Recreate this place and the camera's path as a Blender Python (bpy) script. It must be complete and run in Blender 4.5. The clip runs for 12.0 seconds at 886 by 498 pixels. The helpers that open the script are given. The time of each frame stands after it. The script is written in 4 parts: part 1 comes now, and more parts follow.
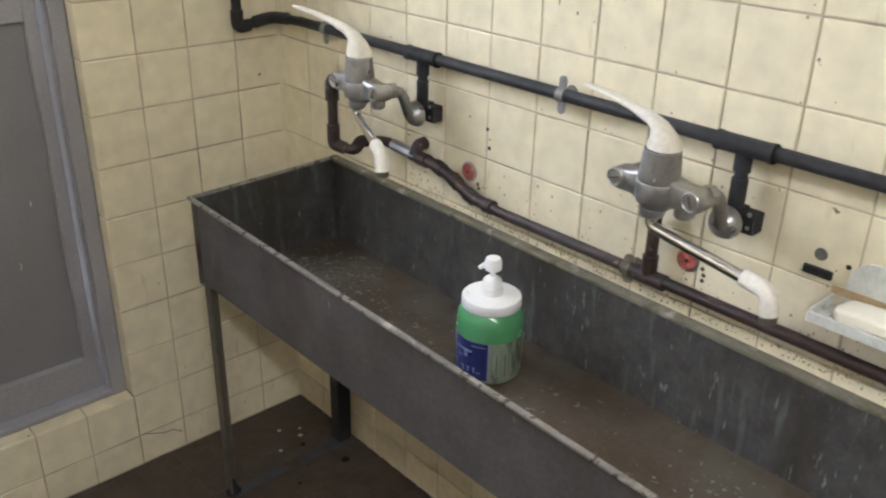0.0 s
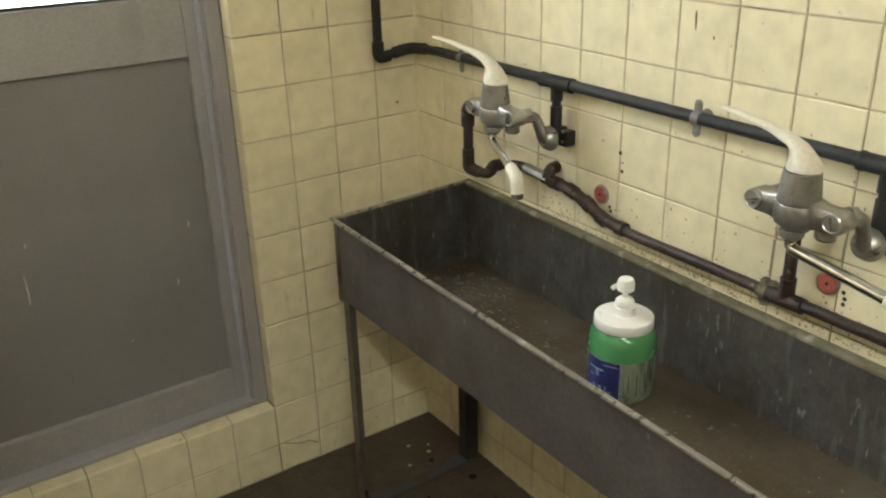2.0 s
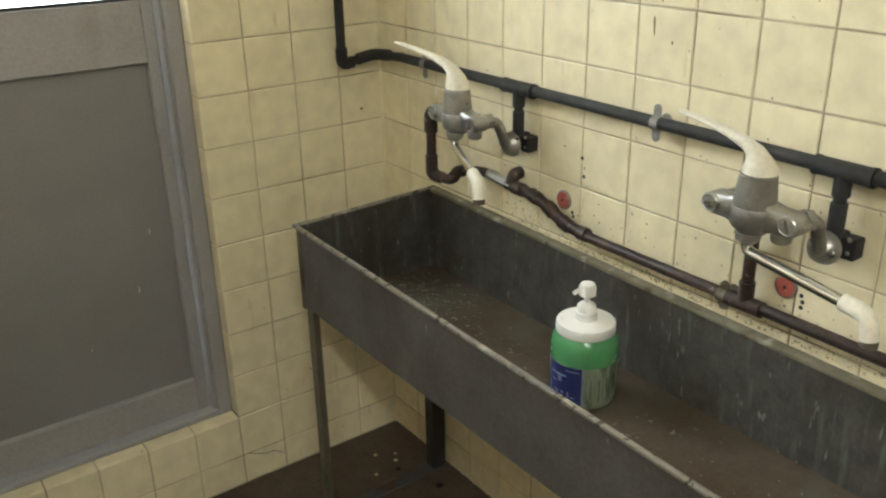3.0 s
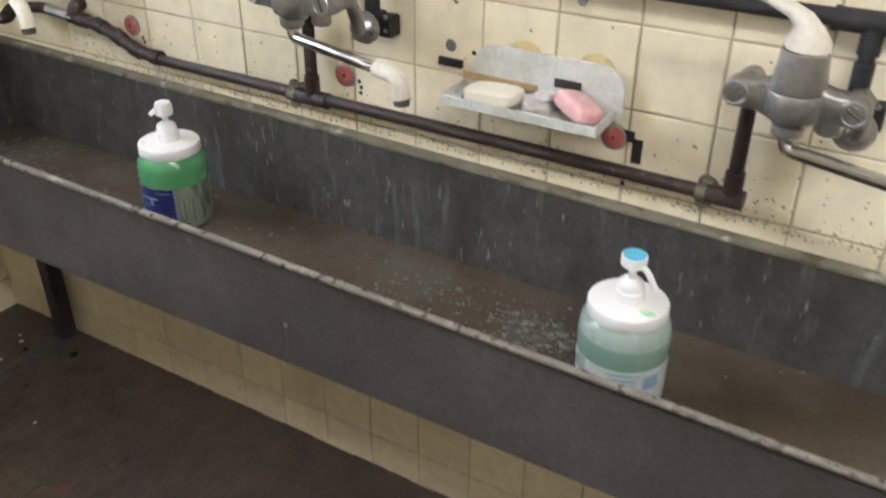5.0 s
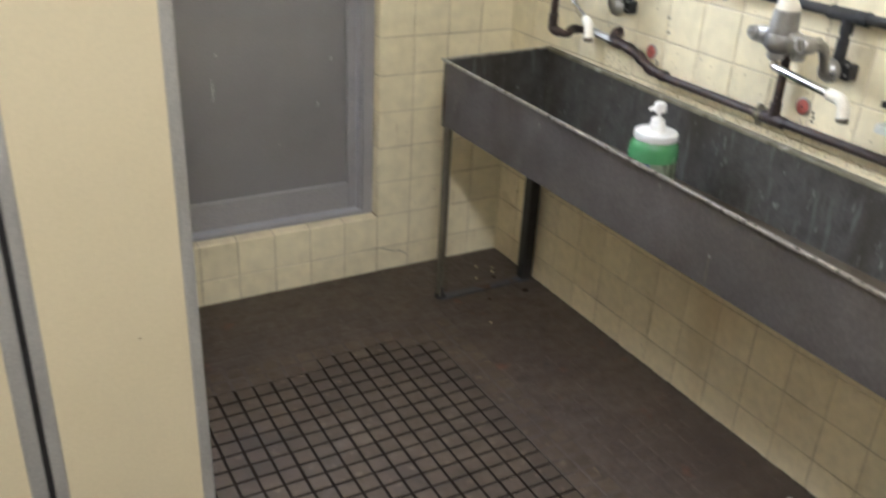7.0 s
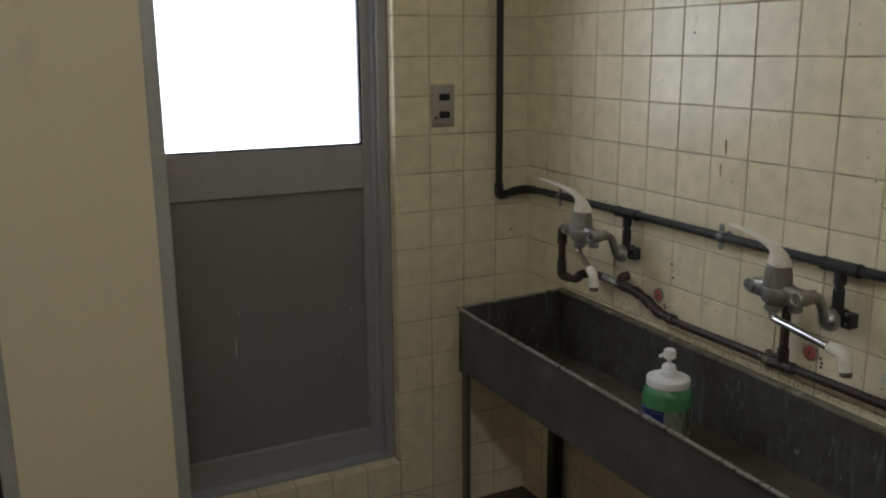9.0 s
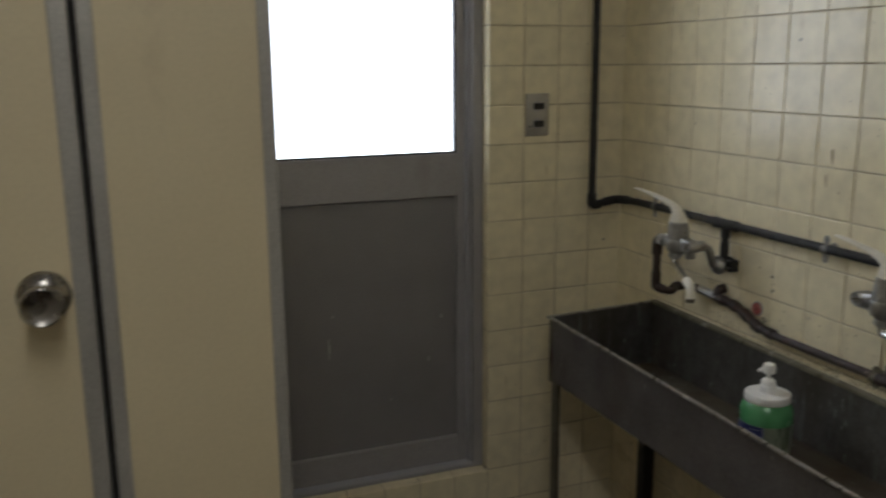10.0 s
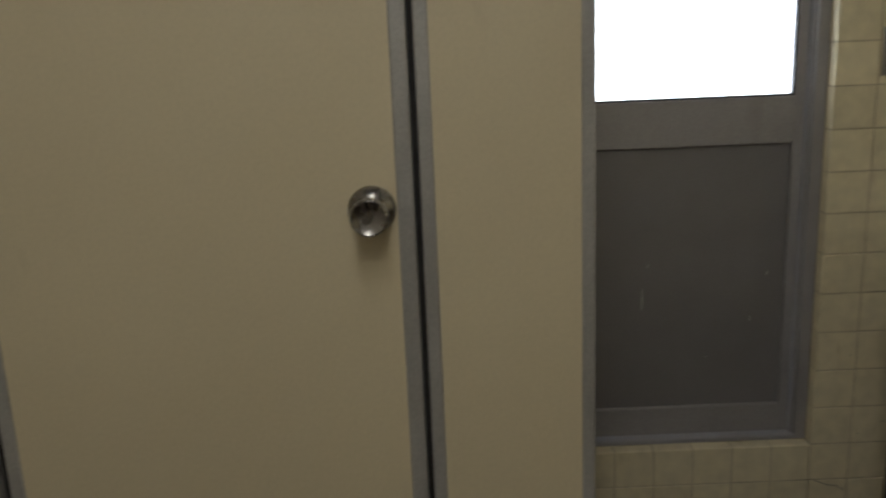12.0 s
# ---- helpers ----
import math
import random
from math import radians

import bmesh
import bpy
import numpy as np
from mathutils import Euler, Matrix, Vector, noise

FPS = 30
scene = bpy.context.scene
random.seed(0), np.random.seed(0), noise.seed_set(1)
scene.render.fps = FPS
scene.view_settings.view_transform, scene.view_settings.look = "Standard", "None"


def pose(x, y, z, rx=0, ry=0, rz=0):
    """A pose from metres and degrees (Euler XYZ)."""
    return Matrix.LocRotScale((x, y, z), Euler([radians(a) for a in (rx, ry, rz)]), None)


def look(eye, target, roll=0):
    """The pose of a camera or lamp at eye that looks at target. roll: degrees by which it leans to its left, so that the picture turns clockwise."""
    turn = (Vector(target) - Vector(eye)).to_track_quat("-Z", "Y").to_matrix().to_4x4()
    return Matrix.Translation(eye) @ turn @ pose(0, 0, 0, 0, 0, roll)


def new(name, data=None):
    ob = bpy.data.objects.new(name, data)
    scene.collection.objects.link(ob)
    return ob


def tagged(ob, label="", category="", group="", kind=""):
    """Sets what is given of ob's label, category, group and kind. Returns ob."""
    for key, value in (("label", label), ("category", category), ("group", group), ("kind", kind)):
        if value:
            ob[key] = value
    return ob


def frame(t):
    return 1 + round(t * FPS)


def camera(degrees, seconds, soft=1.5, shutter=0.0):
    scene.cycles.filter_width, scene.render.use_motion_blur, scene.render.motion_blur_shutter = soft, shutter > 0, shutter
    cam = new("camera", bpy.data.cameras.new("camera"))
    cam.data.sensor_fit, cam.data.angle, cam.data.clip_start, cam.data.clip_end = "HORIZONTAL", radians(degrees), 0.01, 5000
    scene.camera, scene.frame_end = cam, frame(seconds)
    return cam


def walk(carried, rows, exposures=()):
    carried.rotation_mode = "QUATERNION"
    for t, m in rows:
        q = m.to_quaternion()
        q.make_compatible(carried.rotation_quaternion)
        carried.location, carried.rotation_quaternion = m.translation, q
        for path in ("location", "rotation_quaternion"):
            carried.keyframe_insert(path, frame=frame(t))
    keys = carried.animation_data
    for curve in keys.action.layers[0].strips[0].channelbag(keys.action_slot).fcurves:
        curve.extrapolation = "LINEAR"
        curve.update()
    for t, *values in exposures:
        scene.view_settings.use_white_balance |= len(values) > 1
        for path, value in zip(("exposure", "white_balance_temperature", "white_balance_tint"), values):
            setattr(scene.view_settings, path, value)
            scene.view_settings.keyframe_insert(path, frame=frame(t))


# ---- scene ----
cam = camera(54.0, 12.0, soft=2.1, shutter=0.5)
PATH = [
    (0, (-1.04, -1.686, 1.363), (0.183, -0.355, 0.507), 1.3),
    (0.5, (-1.066, -1.657, 1.355), (0.145, -0.315, 0.499), 1.3),
    (1, (-1.071, -1.669, 1.361), (0.093, -0.281, 0.514), 0.8),
    (1.5, (-1.088, -1.684, 1.381), (-0.024, -0.204, 0.558), -1.2),
    (2, (-1.09, -1.708, 1.372), (-0.065, -0.188, 0.573), -1.5),
    (2.5, (-1.093, -1.718, 1.368), (-0.04, -0.212, 0.58), -1.3),
    (2.7, (-1.084, -1.716, 1.367), (-0.019, -0.214, 0.584), -1.2),
    (4.3, (-1.017, -1.756, 1.289), (0.403, -0.658, 0.406), 0.7),
    (4.5, (-1.007, -1.782, 1.276), (0.489, -0.854, 0.327), 1.3),
    (5, (-1.034, -1.864, 1.272), (0.447, -1.0, 0.243), 0.5),
    (5.5, (-1.108, -2.0, 1.279), (0.228, -0.949, 0.224), -0.6),
    (6, (-1.19, -2.066, 1.275), (-0.036, -0.831, 0.208), -0.1),
    (6.5, (-1.336, -2.153, 1.288), (-0.29, -0.768, 0.295), 1.3),
    (7, (-1.486, -2.225, 1.297), (-0.588, -0.671, 0.414), 3.1),
    (7.5, (-1.489, -2.253, 1.336), (-0.665, -0.565, 0.648), 2.4),
    (7.7, (-1.482, -2.251, 1.356), (-0.644, -0.54, 0.745), 1.9),
    (9.3, (-1.421, -2.247, 1.418), (-0.541, -0.506, 0.977), -0.5),
    (9.5, (-1.43, -2.247, 1.416), (-0.562, -0.498, 0.983), -0.3),
    (10, (-1.454, -2.248, 1.405), (-0.746, -0.425, 0.99), -0.5),
    (10.5, (-1.497, -2.228, 1.386), (-0.954, -0.355, 0.942), -0.3),
    (11, (-1.483, -2.228, 1.376), (-1.053, -0.332, 0.905), -0.6),
    (11.5, (-1.476, -2.225, 1.371), (-1.232, -0.296, 0.903), -1.1),
    (12, (-1.443, -2.229, 1.347), (-1.447, -0.287, 0.869), -2.4),
]
EXPOSURES = [(0.0, 1.48, 5650, 14), (0.5, 1.45, 5750, 14), (1.0, 1.42, 5980, 12), (1.8, 1.33, 6560, 2), (2.7, 1.33, 6450, 2), (4.5, 1.52, 5740, 14), (5.5, 1.7, 5740, 14), (6.5, 1.9, 5650, 14), (7.5, 1.68, 5700, 10), (9.3, -0.3, 6000, 11), (10.0, -0.25, 6030, 10), (12.0, -0.1, 6100, 10)]
walk(cam, [(t, look(eye, target, roll)) for t, eye, target, roll in PATH], EXPOSURES)

# ---- light: overcast daylight through the door's pane, one ceiling lamp, one added fill lamp ----
world = bpy.data.worlds.new("sky")
scene.world = world
world.use_nodes = True
sky = world.node_tree.nodes.new("ShaderNodeTexSky")
sky.sky_type, sky.sun_disc = "NISHITA", False
sky.sun_elevation, sky.sun_rotation = radians(50), radians(200)
background = world.node_tree.nodes["Background"]
background.inputs["Strength"].default_value = 0.1
world.node_tree.links.new(sky.outputs[0], background.inputs["Color"])
DAYLIGHT = 4.8
LAMP_NEAR, FILL_FAR = 14.5, 10.0


# ---- materials ----
def surface(name, a, b, scale=6.0, rough=0.5, metal=0.0, bump=0.1, fine=90.0, vary=0.0, stains=(), stretch=(1, 1, 1), rough_vary=0.1, spec=0.5, grained=0.35):
    """Two-tone procedural surface with grain, relief and stains: stains are (colour, scale, from, to, stretch, rough)."""
    m = bpy.data.materials.new(name)
    m.use_nodes = True
    n, link = m.node_tree.nodes, m.node_tree.links.new
    bsdf = n["Principled BSDF"]
    geo = n.new("ShaderNodeNewGeometry")

    def noise_at(size, detail=4.0, s=(1, 1, 1)):
        mp = n.new("ShaderNodeMapping")
        mp.inputs["Scale"].default_value = s
        link(geo.outputs["Position"], mp.inputs["Vector"])
        t = n.new("ShaderNodeTexNoise")
        t.inputs["Scale"].default_value, t.inputs["Detail"].default_value = size, detail
        link(mp.outputs[0], t.inputs["Vector"])
        return t.outputs["Fac"]

    def mixed(fac, first, second, mode="MIX"):
        x = n.new("ShaderNodeMix")
        x.data_type, x.blend_type = "RGBA", mode
        for socket, value in ((x.inputs[0], fac), (x.inputs[6], first), (x.inputs[7], second)):
            if isinstance(value, (float, int)):
                socket.default_value = value
            elif isinstance(value, tuple):
                socket.default_value = (*value, 1)
            else:
                link(value, socket)
        return x.outputs[2]

    def ramp(value, lo, hi, out_lo=0.0, out_hi=1.0):
        r = n.new("ShaderNodeMapRange")
        r.inputs[1].default_value, r.inputs[2].default_value = lo, hi
        r.inputs[3].default_value, r.inputs[4].default_value = out_lo, out_hi
        link(value, r.inputs[0])
        return r.outputs[0]

    col = mixed(ramp(noise_at(scale, 5.0, stretch), 0.3, 0.7), a, b)
    grain = noise_at(fine, 6.0, stretch)
    col = mixed(grained, col, mixed(ramp(grain, 0.3, 0.7), (0.75, 0.75, 0.75), (1.2, 1.2, 1.2)), "MULTIPLY")
    rough_out = ramp(noise_at(scale * 2.3), 0.3, 0.7, max(0.02, rough - rough_vary), min(1, rough + rough_vary))
    metal_out = None
    for colour, size, lo, hi, way, r_stain in stains:
        f = ramp(noise_at(size, 7.0, way), lo, hi)
        col = mixed(f, col, colour)
        q = n.new("ShaderNodeMix")
        link(f, q.inputs[0]), link(rough_out, q.inputs[2])
        q.inputs[3].default_value = r_stain
        rough_out = q.outputs[0]
    if vary:
        info = n.new("ShaderNodeObjectInfo")
        isle = n.new("ShaderNodeNewGeometry")
        add = n.new("ShaderNodeMath")
        link(info.outputs["Random"], add.inputs[0]), link(isle.outputs["Random Per Island"], add.inputs[1])
        fr = n.new("ShaderNodeMath")
        fr.operation = "FRACT"
        link(add.outputs[0], fr.inputs[0])
        v = ramp(fr.outputs[0], 0, 1, 1 - vary, 1 + vary)
        comb = n.new("ShaderNodeCombineColor")
        for k in range(3):
            link(v, comb.inputs[k])
        col = mixed(1.0, col, comb.outputs[0], "MULTIPLY")
    link(col, bsdf.inputs["Base Color"])
    link(rough_out, bsdf.inputs["Roughness"])
    bsdf.inputs["Metallic"].default_value = metal
    bsdf.inputs["Specular IOR Level"].default_value = spec
    if bump:
        bp = n.new("ShaderNodeBump")
        bp.inputs["Strength"].default_value, bp.inputs["Distance"].default_value = bump, 0.002
        link(grain, bp.inputs["Height"])
        link(bp.outputs[0], bsdf.inputs["Normal"])
    return m


def glow(name, colour, strength):
    m = bpy.data.materials.new(name)
    m.use_nodes = True
    n = m.node_tree.nodes
    n.remove(n["Principled BSDF"])
    e = n.new("ShaderNodeEmission")
    e.inputs[0].default_value, e.inputs[1].default_value = (*colour, 1), strength
    m.node_tree.links.new(e.outputs[0], n["Material Output"].inputs[0])
    return m


def glassy(name, colour, rough=0.02, ior=1.45, transmission=1.0):
    m = bpy.data.materials.new(name)
    m.use_nodes = True
    b = m.node_tree.nodes["Principled BSDF"]
    b.inputs["Base Color"].default_value = (*colour, 1)
    b.inputs["Roughness"].default_value, b.inputs["IOR"].default_value = rough, ior
    b.inputs["Transmission Weight"].default_value = transmission
    return m


GRIME = ((0.44, 0.35, 0.20), 2.6, 0.74, 1.0, (1, 1, 0.5), 0.6)
STREAKS = ((0.42, 0.31, 0.15), 13.0, 0.66, 0.86, (2.5, 2.5, 0.6), 0.5)
SPOTS = ((0.10, 0.06, 0.025), 34.0, 0.715, 0.75, (1, 1, 1), 0.7)
TILE = surface("cream_glazed_tile", (0.82, 0.74, 0.525), (0.79, 0.705, 0.49), 1.5, 0.2, 0, 0.02, 25, 0.045, (GRIME, STREAKS, SPOTS), rough_vary=0.07, spec=0.36)
# darker, browner tile for the rows below the sink, with brown streaks
TILE_BROWNER = surface("browner_cream_tile", (0.76, 0.67, 0.46), (0.71, 0.61, 0.41), 3.0, 0.35, 0, 0.03, 40, 0.06, (((0.46, 0.33, 0.17), 3.5, 0.58, 0.9, (1, 1, 0.4), 0.5), SPOTS), spec=0.36)
WALL_GRIME = surface("olive_brown_grime_specks", (0.30, 0.24, 0.12), (0.48, 0.39, 0.23), 40.0, 0.8, 0, 0.2, 200, 0.3)
GROUT = surface("dirty_grout", (0.46, 0.38, 0.26), (0.56, 0.49, 0.35), 5.0, 0.9, 0, 0.4, 200, 0, (((0.17, 0.12, 0.07), 6.0, 0.50, 0.68, (1, 1, 1), 0.9),))
PLASTER = surface("cream_wall_paint", (0.52, 0.48, 0.41), (0.48, 0.44, 0.37), 3.0, 0.7, 0, 0.15, 120)
CEILING = surface("white_ceiling_paint", (0.60, 0.58, 0.53), (0.54, 0.52, 0.47), 2.0, 0.8, 0, 0.15, 120)
FLOOR_FILM = surface("worn_brown_floor", (0.052, 0.037, 0.028), (0.088, 0.066, 0.049), 16.0, 0.5, 0, 0.6, 90, 0, (((0.045, 0.032, 0.026), 5.0, 0.5, 0.72, (1, 1, 1), 0.4), ((0.15, 0.108, 0.076), 4.2, 0.62, 0.8, (1, 1, 1), 0.7), ((0.15, 0.06, 0.034), 9.0, 0.64, 0.76, (1, 1, 1), 0.6), ((0.03, 0.024, 0.02), 22.0, 0.66, 0.74, (1, 1, 1), 0.4)), rough_vary=0.15, grained=0.6)
FLOOR_JOINT = surface("black_floor_joint", (0.013, 0.009, 0.007), (0.024, 0.017, 0.012), 12.0, 0.9, 0, 0.4, 200, spec=0.15)
FLOOR_TILE = surface("brown_mosaic_tile", (0.108, 0.079, 0.052), (0.064, 0.046, 0.030), 14.0, 0.6, 0, 0.4, 110, 0.14, (((0.05, 0.035, 0.026), 5.0, 0.48, 0.72, (1, 1, 1), 0.5), ((0.17, 0.125, 0.08), 30.0, 0.6, 0.75, (1, 1, 1), 0.6)), rough_vary=0.12, grained=0.5)
STEEL = surface("dull_stained_steel", (0.128, 0.122, 0.112), (0.078, 0.073, 0.066), 26.0, 0.46, 0.4, 0.18, 120, 0, (((0.060, 0.048, 0.034), 4.0, 0.5, 0.8, (2, 2, 0.5), 0.6), ((0.20, 0.215, 0.195), 22.0, 0.58, 0.80, (2.4, 2.4, 0.4), 0.7), ((0.34, 0.35, 0.32), 60.0, 0.655, 0.75, (1.6, 1.6, 0.4), 0.7)), grained=0.6)
STEEL_FRONT = surface("grey_steel_apron", (0.165, 0.15, 0.142), (0.108, 0.096, 0.089), 7.0, 0.4, 0.55, 0.1, 140, 0, (((0.08, 0.062, 0.046), 3.0, 0.55, 0.85, (1, 1, 0.5), 0.6), ((0.45, 0.42, 0.38), 34.0, 0.71, 0.75, (1, 1, 0.25), 0.7)), grained=0.55)
SCUM = surface("brown_scummy_steel", (0.075, 0.052, 0.030), (0.115, 0.092, 0.064), 9.0, 0.45, 0.15, 0.25, 110, 0, (((0.045, 0.030, 0.018), 4.0, 0.5, 0.75, (1, 1, 1), 0.4), ((0.13, 0.115, 0.085), 7.0, 0.56, 0.74, (1, 1, 1), 0.55), ((0.30, 0.30, 0.27), 48.0, 0.69, 0.76, (1, 1, 1), 0.7)), grained=0.6)
RIM_SCUM = surface("limescaled_back_rim", (0.24, 0.22, 0.155), (0.15, 0.132, 0.088), 18.0, 0.7, 0.1, 0.5, 160, 0, (((0.10, 0.08, 0.045), 22.0, 0.56, 0.68, (1, 1, 1), 0.8), ((0.42, 0.40, 0.33), 30.0, 0.62, 0.74, (1, 1, 1), 0.8)))
ZINC = surface("dull_zinc", (0.30, 0.29, 0.27), (0.22, 0.21, 0.195), 30.0, 0.5, 0.3, 0.1, 200)
KNOB = surface("brushed_dark_steel", (0.34, 0.325, 0.30), (0.27, 0.255, 0.235), 20.0, 0.27, 1.0, 0.05, 220)
# pale patches are wear and also the rim's sparkling highlights, painted in
RIM = surface("worn_highlit_rim", (0.31, 0.29, 0.26), (0.22, 0.205, 0.18), 30.0, 0.32, 0.55, 0.15, 200, 0, (((0.56, 0.52, 0.45), 30.0, 0.6, 0.75, (1, 1, 1), 0.6), ((0.28, 0.25, 0.20), 40.0, 0.66, 0.8, (1, 1, 1), 0.7)))
LEG = surface("tarnished_leg", (0.22, 0.20, 0.155), (0.15, 0.135, 0.10), 16.0, 0.5, 0.6, 0.2, 150, 0, (((0.08, 0.045, 0.025), 18.0, 0.58, 0.72, (1, 1, 0.4), 0.8),))
BLACK_STEEL = surface("black_painted_steel", (0.018, 0.017, 0.017), (0.03, 0.027, 0.026), 14.0, 0.5, 0, 0.2, 150)
BLUE_BAR = surface("grimy_blue_bar", (0.055, 0.068, 0.085), (0.07, 0.068, 0.07), 10.0, 0.55, 0.1, 0.4, 150, 0, (((0.09, 0.05, 0.03), 14.0, 0.52, 0.66, (1, 1, 1), 0.8),))
PIPE_BLACK = surface("black_wrapped_pipe", (0.014, 0.014, 0.015), (0.027, 0.026, 0.026), 25.0, 0.6, 0, 0.3, 220)
PIPE_BROWN = surface("brown_rusty_pipe", (0.020, 0.013, 0.011), (0.045, 0.025, 0.020), 30.0, 0.42, 0, 0.9, 150, 0, (((0.10, 0.058, 0.036), 28.0, 0.60, 0.72, (1, 1, 1), 0.7), ((0.22, 0.19, 0.15), 70.0, 0.67, 0.74, (1, 1, 1), 0.8),))
CHROME = surface("limescaled_chrome", (0.44, 0.435, 0.42), (0.34, 0.335, 0.32), 28.0, 0.34, 0.88, 0.08, 240, 0, (((0.24, 0.235, 0.21), 36.0, 0.58, 0.78, (1, 1, 1), 0.5),), rough_vary=0.08)
BRIGHT = surface("polished_chrome", (0.72, 0.71, 0.69), (0.62, 0.61, 0.58), 20.0, 0.14, 1.0, 0.03, 200, rough_vary=0.05)
PLASTIC = surface("yellowed_white_plastic", (0.80, 0.76, 0.66), (0.72, 0.67, 0.55), 18.0, 0.38, 0, 0.05, 160, 0, (((0.35, 0.29, 0.2), 30.0, 0.68, 0.84, (1, 1, 1), 0.6),))
WHITE = surface("white_pump_plastic", (0.88, 0.87, 0.84), (0.85, 0.84, 0.81), 12.0, 0.35, 0, 0.01, 120, grained=0.05)
RED = surface("faded_red_cap", (0.46, 0.13, 0.10), (0.36, 0.085, 0.07), 40.0, 0.5, 0, 0.2, 200, 0, (((0.55, 0.36, 0.28), 60.0, 0.58, 0.72, (1, 1, 1), 0.6),))
RUBBER = surface("black_rubber", (0.012, 0.012, 0.012), (0.022, 0.02, 0.02), 30.0, 0.6, 0, 0.1, 200)
ALUMINIUM = surface("grey_anodised_aluminium", (0.385, 0.375, 0.385), (0.35, 0.34, 0.348), 8.0, 0.5, 0.2, 0.05, 200, 0, (((0.24, 0.22, 0.20), 6.0, 0.68, 0.95, (1, 1, 0.4), 0.6),))
DOOR_PANEL = surface("grey_door_panel", (0.28, 0.27, 0.278), (0.25, 0.24, 0.246), 6.0, 0.5, 0.2, 0.08, 220, 0, (((0.15, 0.14, 0.135), 4.0, 0.66, 0.95, (1, 1, 0.5), 0.6),))
PAINT_CHIP = surface("bare_scratch", (0.6, 0.59, 0.56), (0.5, 0.5, 0.48), 50.0, 0.6, 0, 0, 200)
STALL = surface("cream_stall_laminate", (0.62, 0.54, 0.36), (0.58, 0.50, 0.33), 2.5, 0.42, 0, 0.02, 160, 0, (((0.42, 0.35, 0.23), 7.0, 0.68, 0.86, (1, 1, 0.6), 0.55), ((0.2, 0.15, 0.09), 42.0, 0.75, 0.78, (1, 1, 1), 0.6)), grained=0.12)
TRIM = surface("dull_aluminium_trim", (0.44, 0.43, 0.40), (0.38, 0.37, 0.34), 10.0, 0.42, 0.4, 0.04, 220)
# near-black colour for the shade inside the stall door's gaps
GAP = surface("dark_gap_shade", (0.015, 0.013, 0.011), (0.022, 0.02, 0.018), 20.0, 0.8, 0, 0, 100)
SWITCH = surface("brushed_switch_plate", (0.45, 0.43, 0.40), (0.40, 0.38, 0.35), 20.0, 0.4, 0.8, 0.05, 260)
ACRYLIC = surface("cloudy_grey_acrylic", (0.68, 0.68, 0.62), (0.55, 0.56, 0.50), 14.0, 0.3, 0, 0.08, 160, 0, (((0.72, 0.71, 0.66), 26.0, 0.58, 0.75, (1, 1, 1), 0.5),))
SUCTION = surface("yellowed_suction_cup", (0.62, 0.50, 0.22), (0.54, 0.42, 0.18), 20.0, 0.3, 0, 0.02, 160)
SUCTION_OLD = surface("old_tan_adhesive", (0.50, 0.36, 0.19), (0.38, 0.26, 0.13), 30.0, 0.6, 0, 0.2, 150)
RUST = surface("brown_rust_stain", (0.24, 0.14, 0.05), (0.34, 0.22, 0.09), 60.0, 0.6, 0, 0, 150)
SOAP_CREAM = surface("cream_soap", (0.88, 0.83, 0.68), (0.86, 0.80, 0.64), 16.0, 0.4, 0, 0.03, 120, grained=0.08)
SOAP_PINK = surface("pink_soap", (0.84, 0.50, 0.47), (0.79, 0.43, 0.42), 20.0, 0.4, 0, 0.08, 120, 0, (((0.82, 0.70, 0.68), 30.0, 0.6, 0.75, (1, 1, 1), 0.5),))
SOAP_GREY = surface("grey_soap_scraps", (0.48, 0.45, 0.43), (0.58, 0.55, 0.52), 40.0, 0.5, 0, 0.4, 140)
LIQUID_GREEN = surface("green_soap_in_bottle", (0.085, 0.29, 0.11), (0.13, 0.34, 0.16), 14.0, 0.2, 0, 0.0, 100, grained=0.1)
BOTTLE_GREY = surface("cloudy_pale_bottle", (0.34, 0.42, 0.36), (0.40, 0.47, 0.41), 12.0, 0.22, 0, 0.02, 120)
LIQUID_PALE = surface("pale_green_liquid", (0.19, 0.31, 0.23), (0.25, 0.37, 0.29), 14.0, 0.2, 0, 0.0, 100, grained=0.1)
LABEL_BLUE = surface("dark_blue_label", (0.022, 0.028, 0.12), (0.03, 0.037, 0.145), 30.0, 0.35, 0, 0.05, 120)
LABEL_GREY = surface("worn_grey_green_label", (0.20, 0.235, 0.16), (0.28, 0.31, 0.235), 36.0, 0.35, 0, 0.1, 120, 0, (((0.09, 0.11, 0.07), 46.0, 0.55, 0.65, (1, 1, 0.4), 0.5),))
LABEL_DARK = surface("dark_worn_print", (0.08, 0.10, 0.07), (0.12, 0.14, 0.10), 60.0, 0.5, 0, 0, 100)
LABEL_PALE = surface("pale_worn_label", (0.50, 0.56, 0.52), (0.57, 0.62, 0.58), 30.0, 0.35, 0, 0.05, 120)
INK_PALE = surface("pale_print", (0.27, 0.29, 0.38), (0.18, 0.20, 0.30), 60.0, 0.5, 0, 0, 100)
INK_BLUE = surface("faded_blue_print", (0.20, 0.33, 0.44), (0.32, 0.43, 0.49), 60.0, 0.5, 0, 0, 100)
PUMP_BLUE = surface("sky_blue_pump_cap", (0.10, 0.46, 0.66), (0.12, 0.49, 0.69), 20.0, 0.3, 0, 0, 100)
SPLASH = surface("green_soap_splash", (0.45, 0.75, 0.45), (0.5, 0.78, 0.5), 30.0, 0.25, 0, 0, 100)
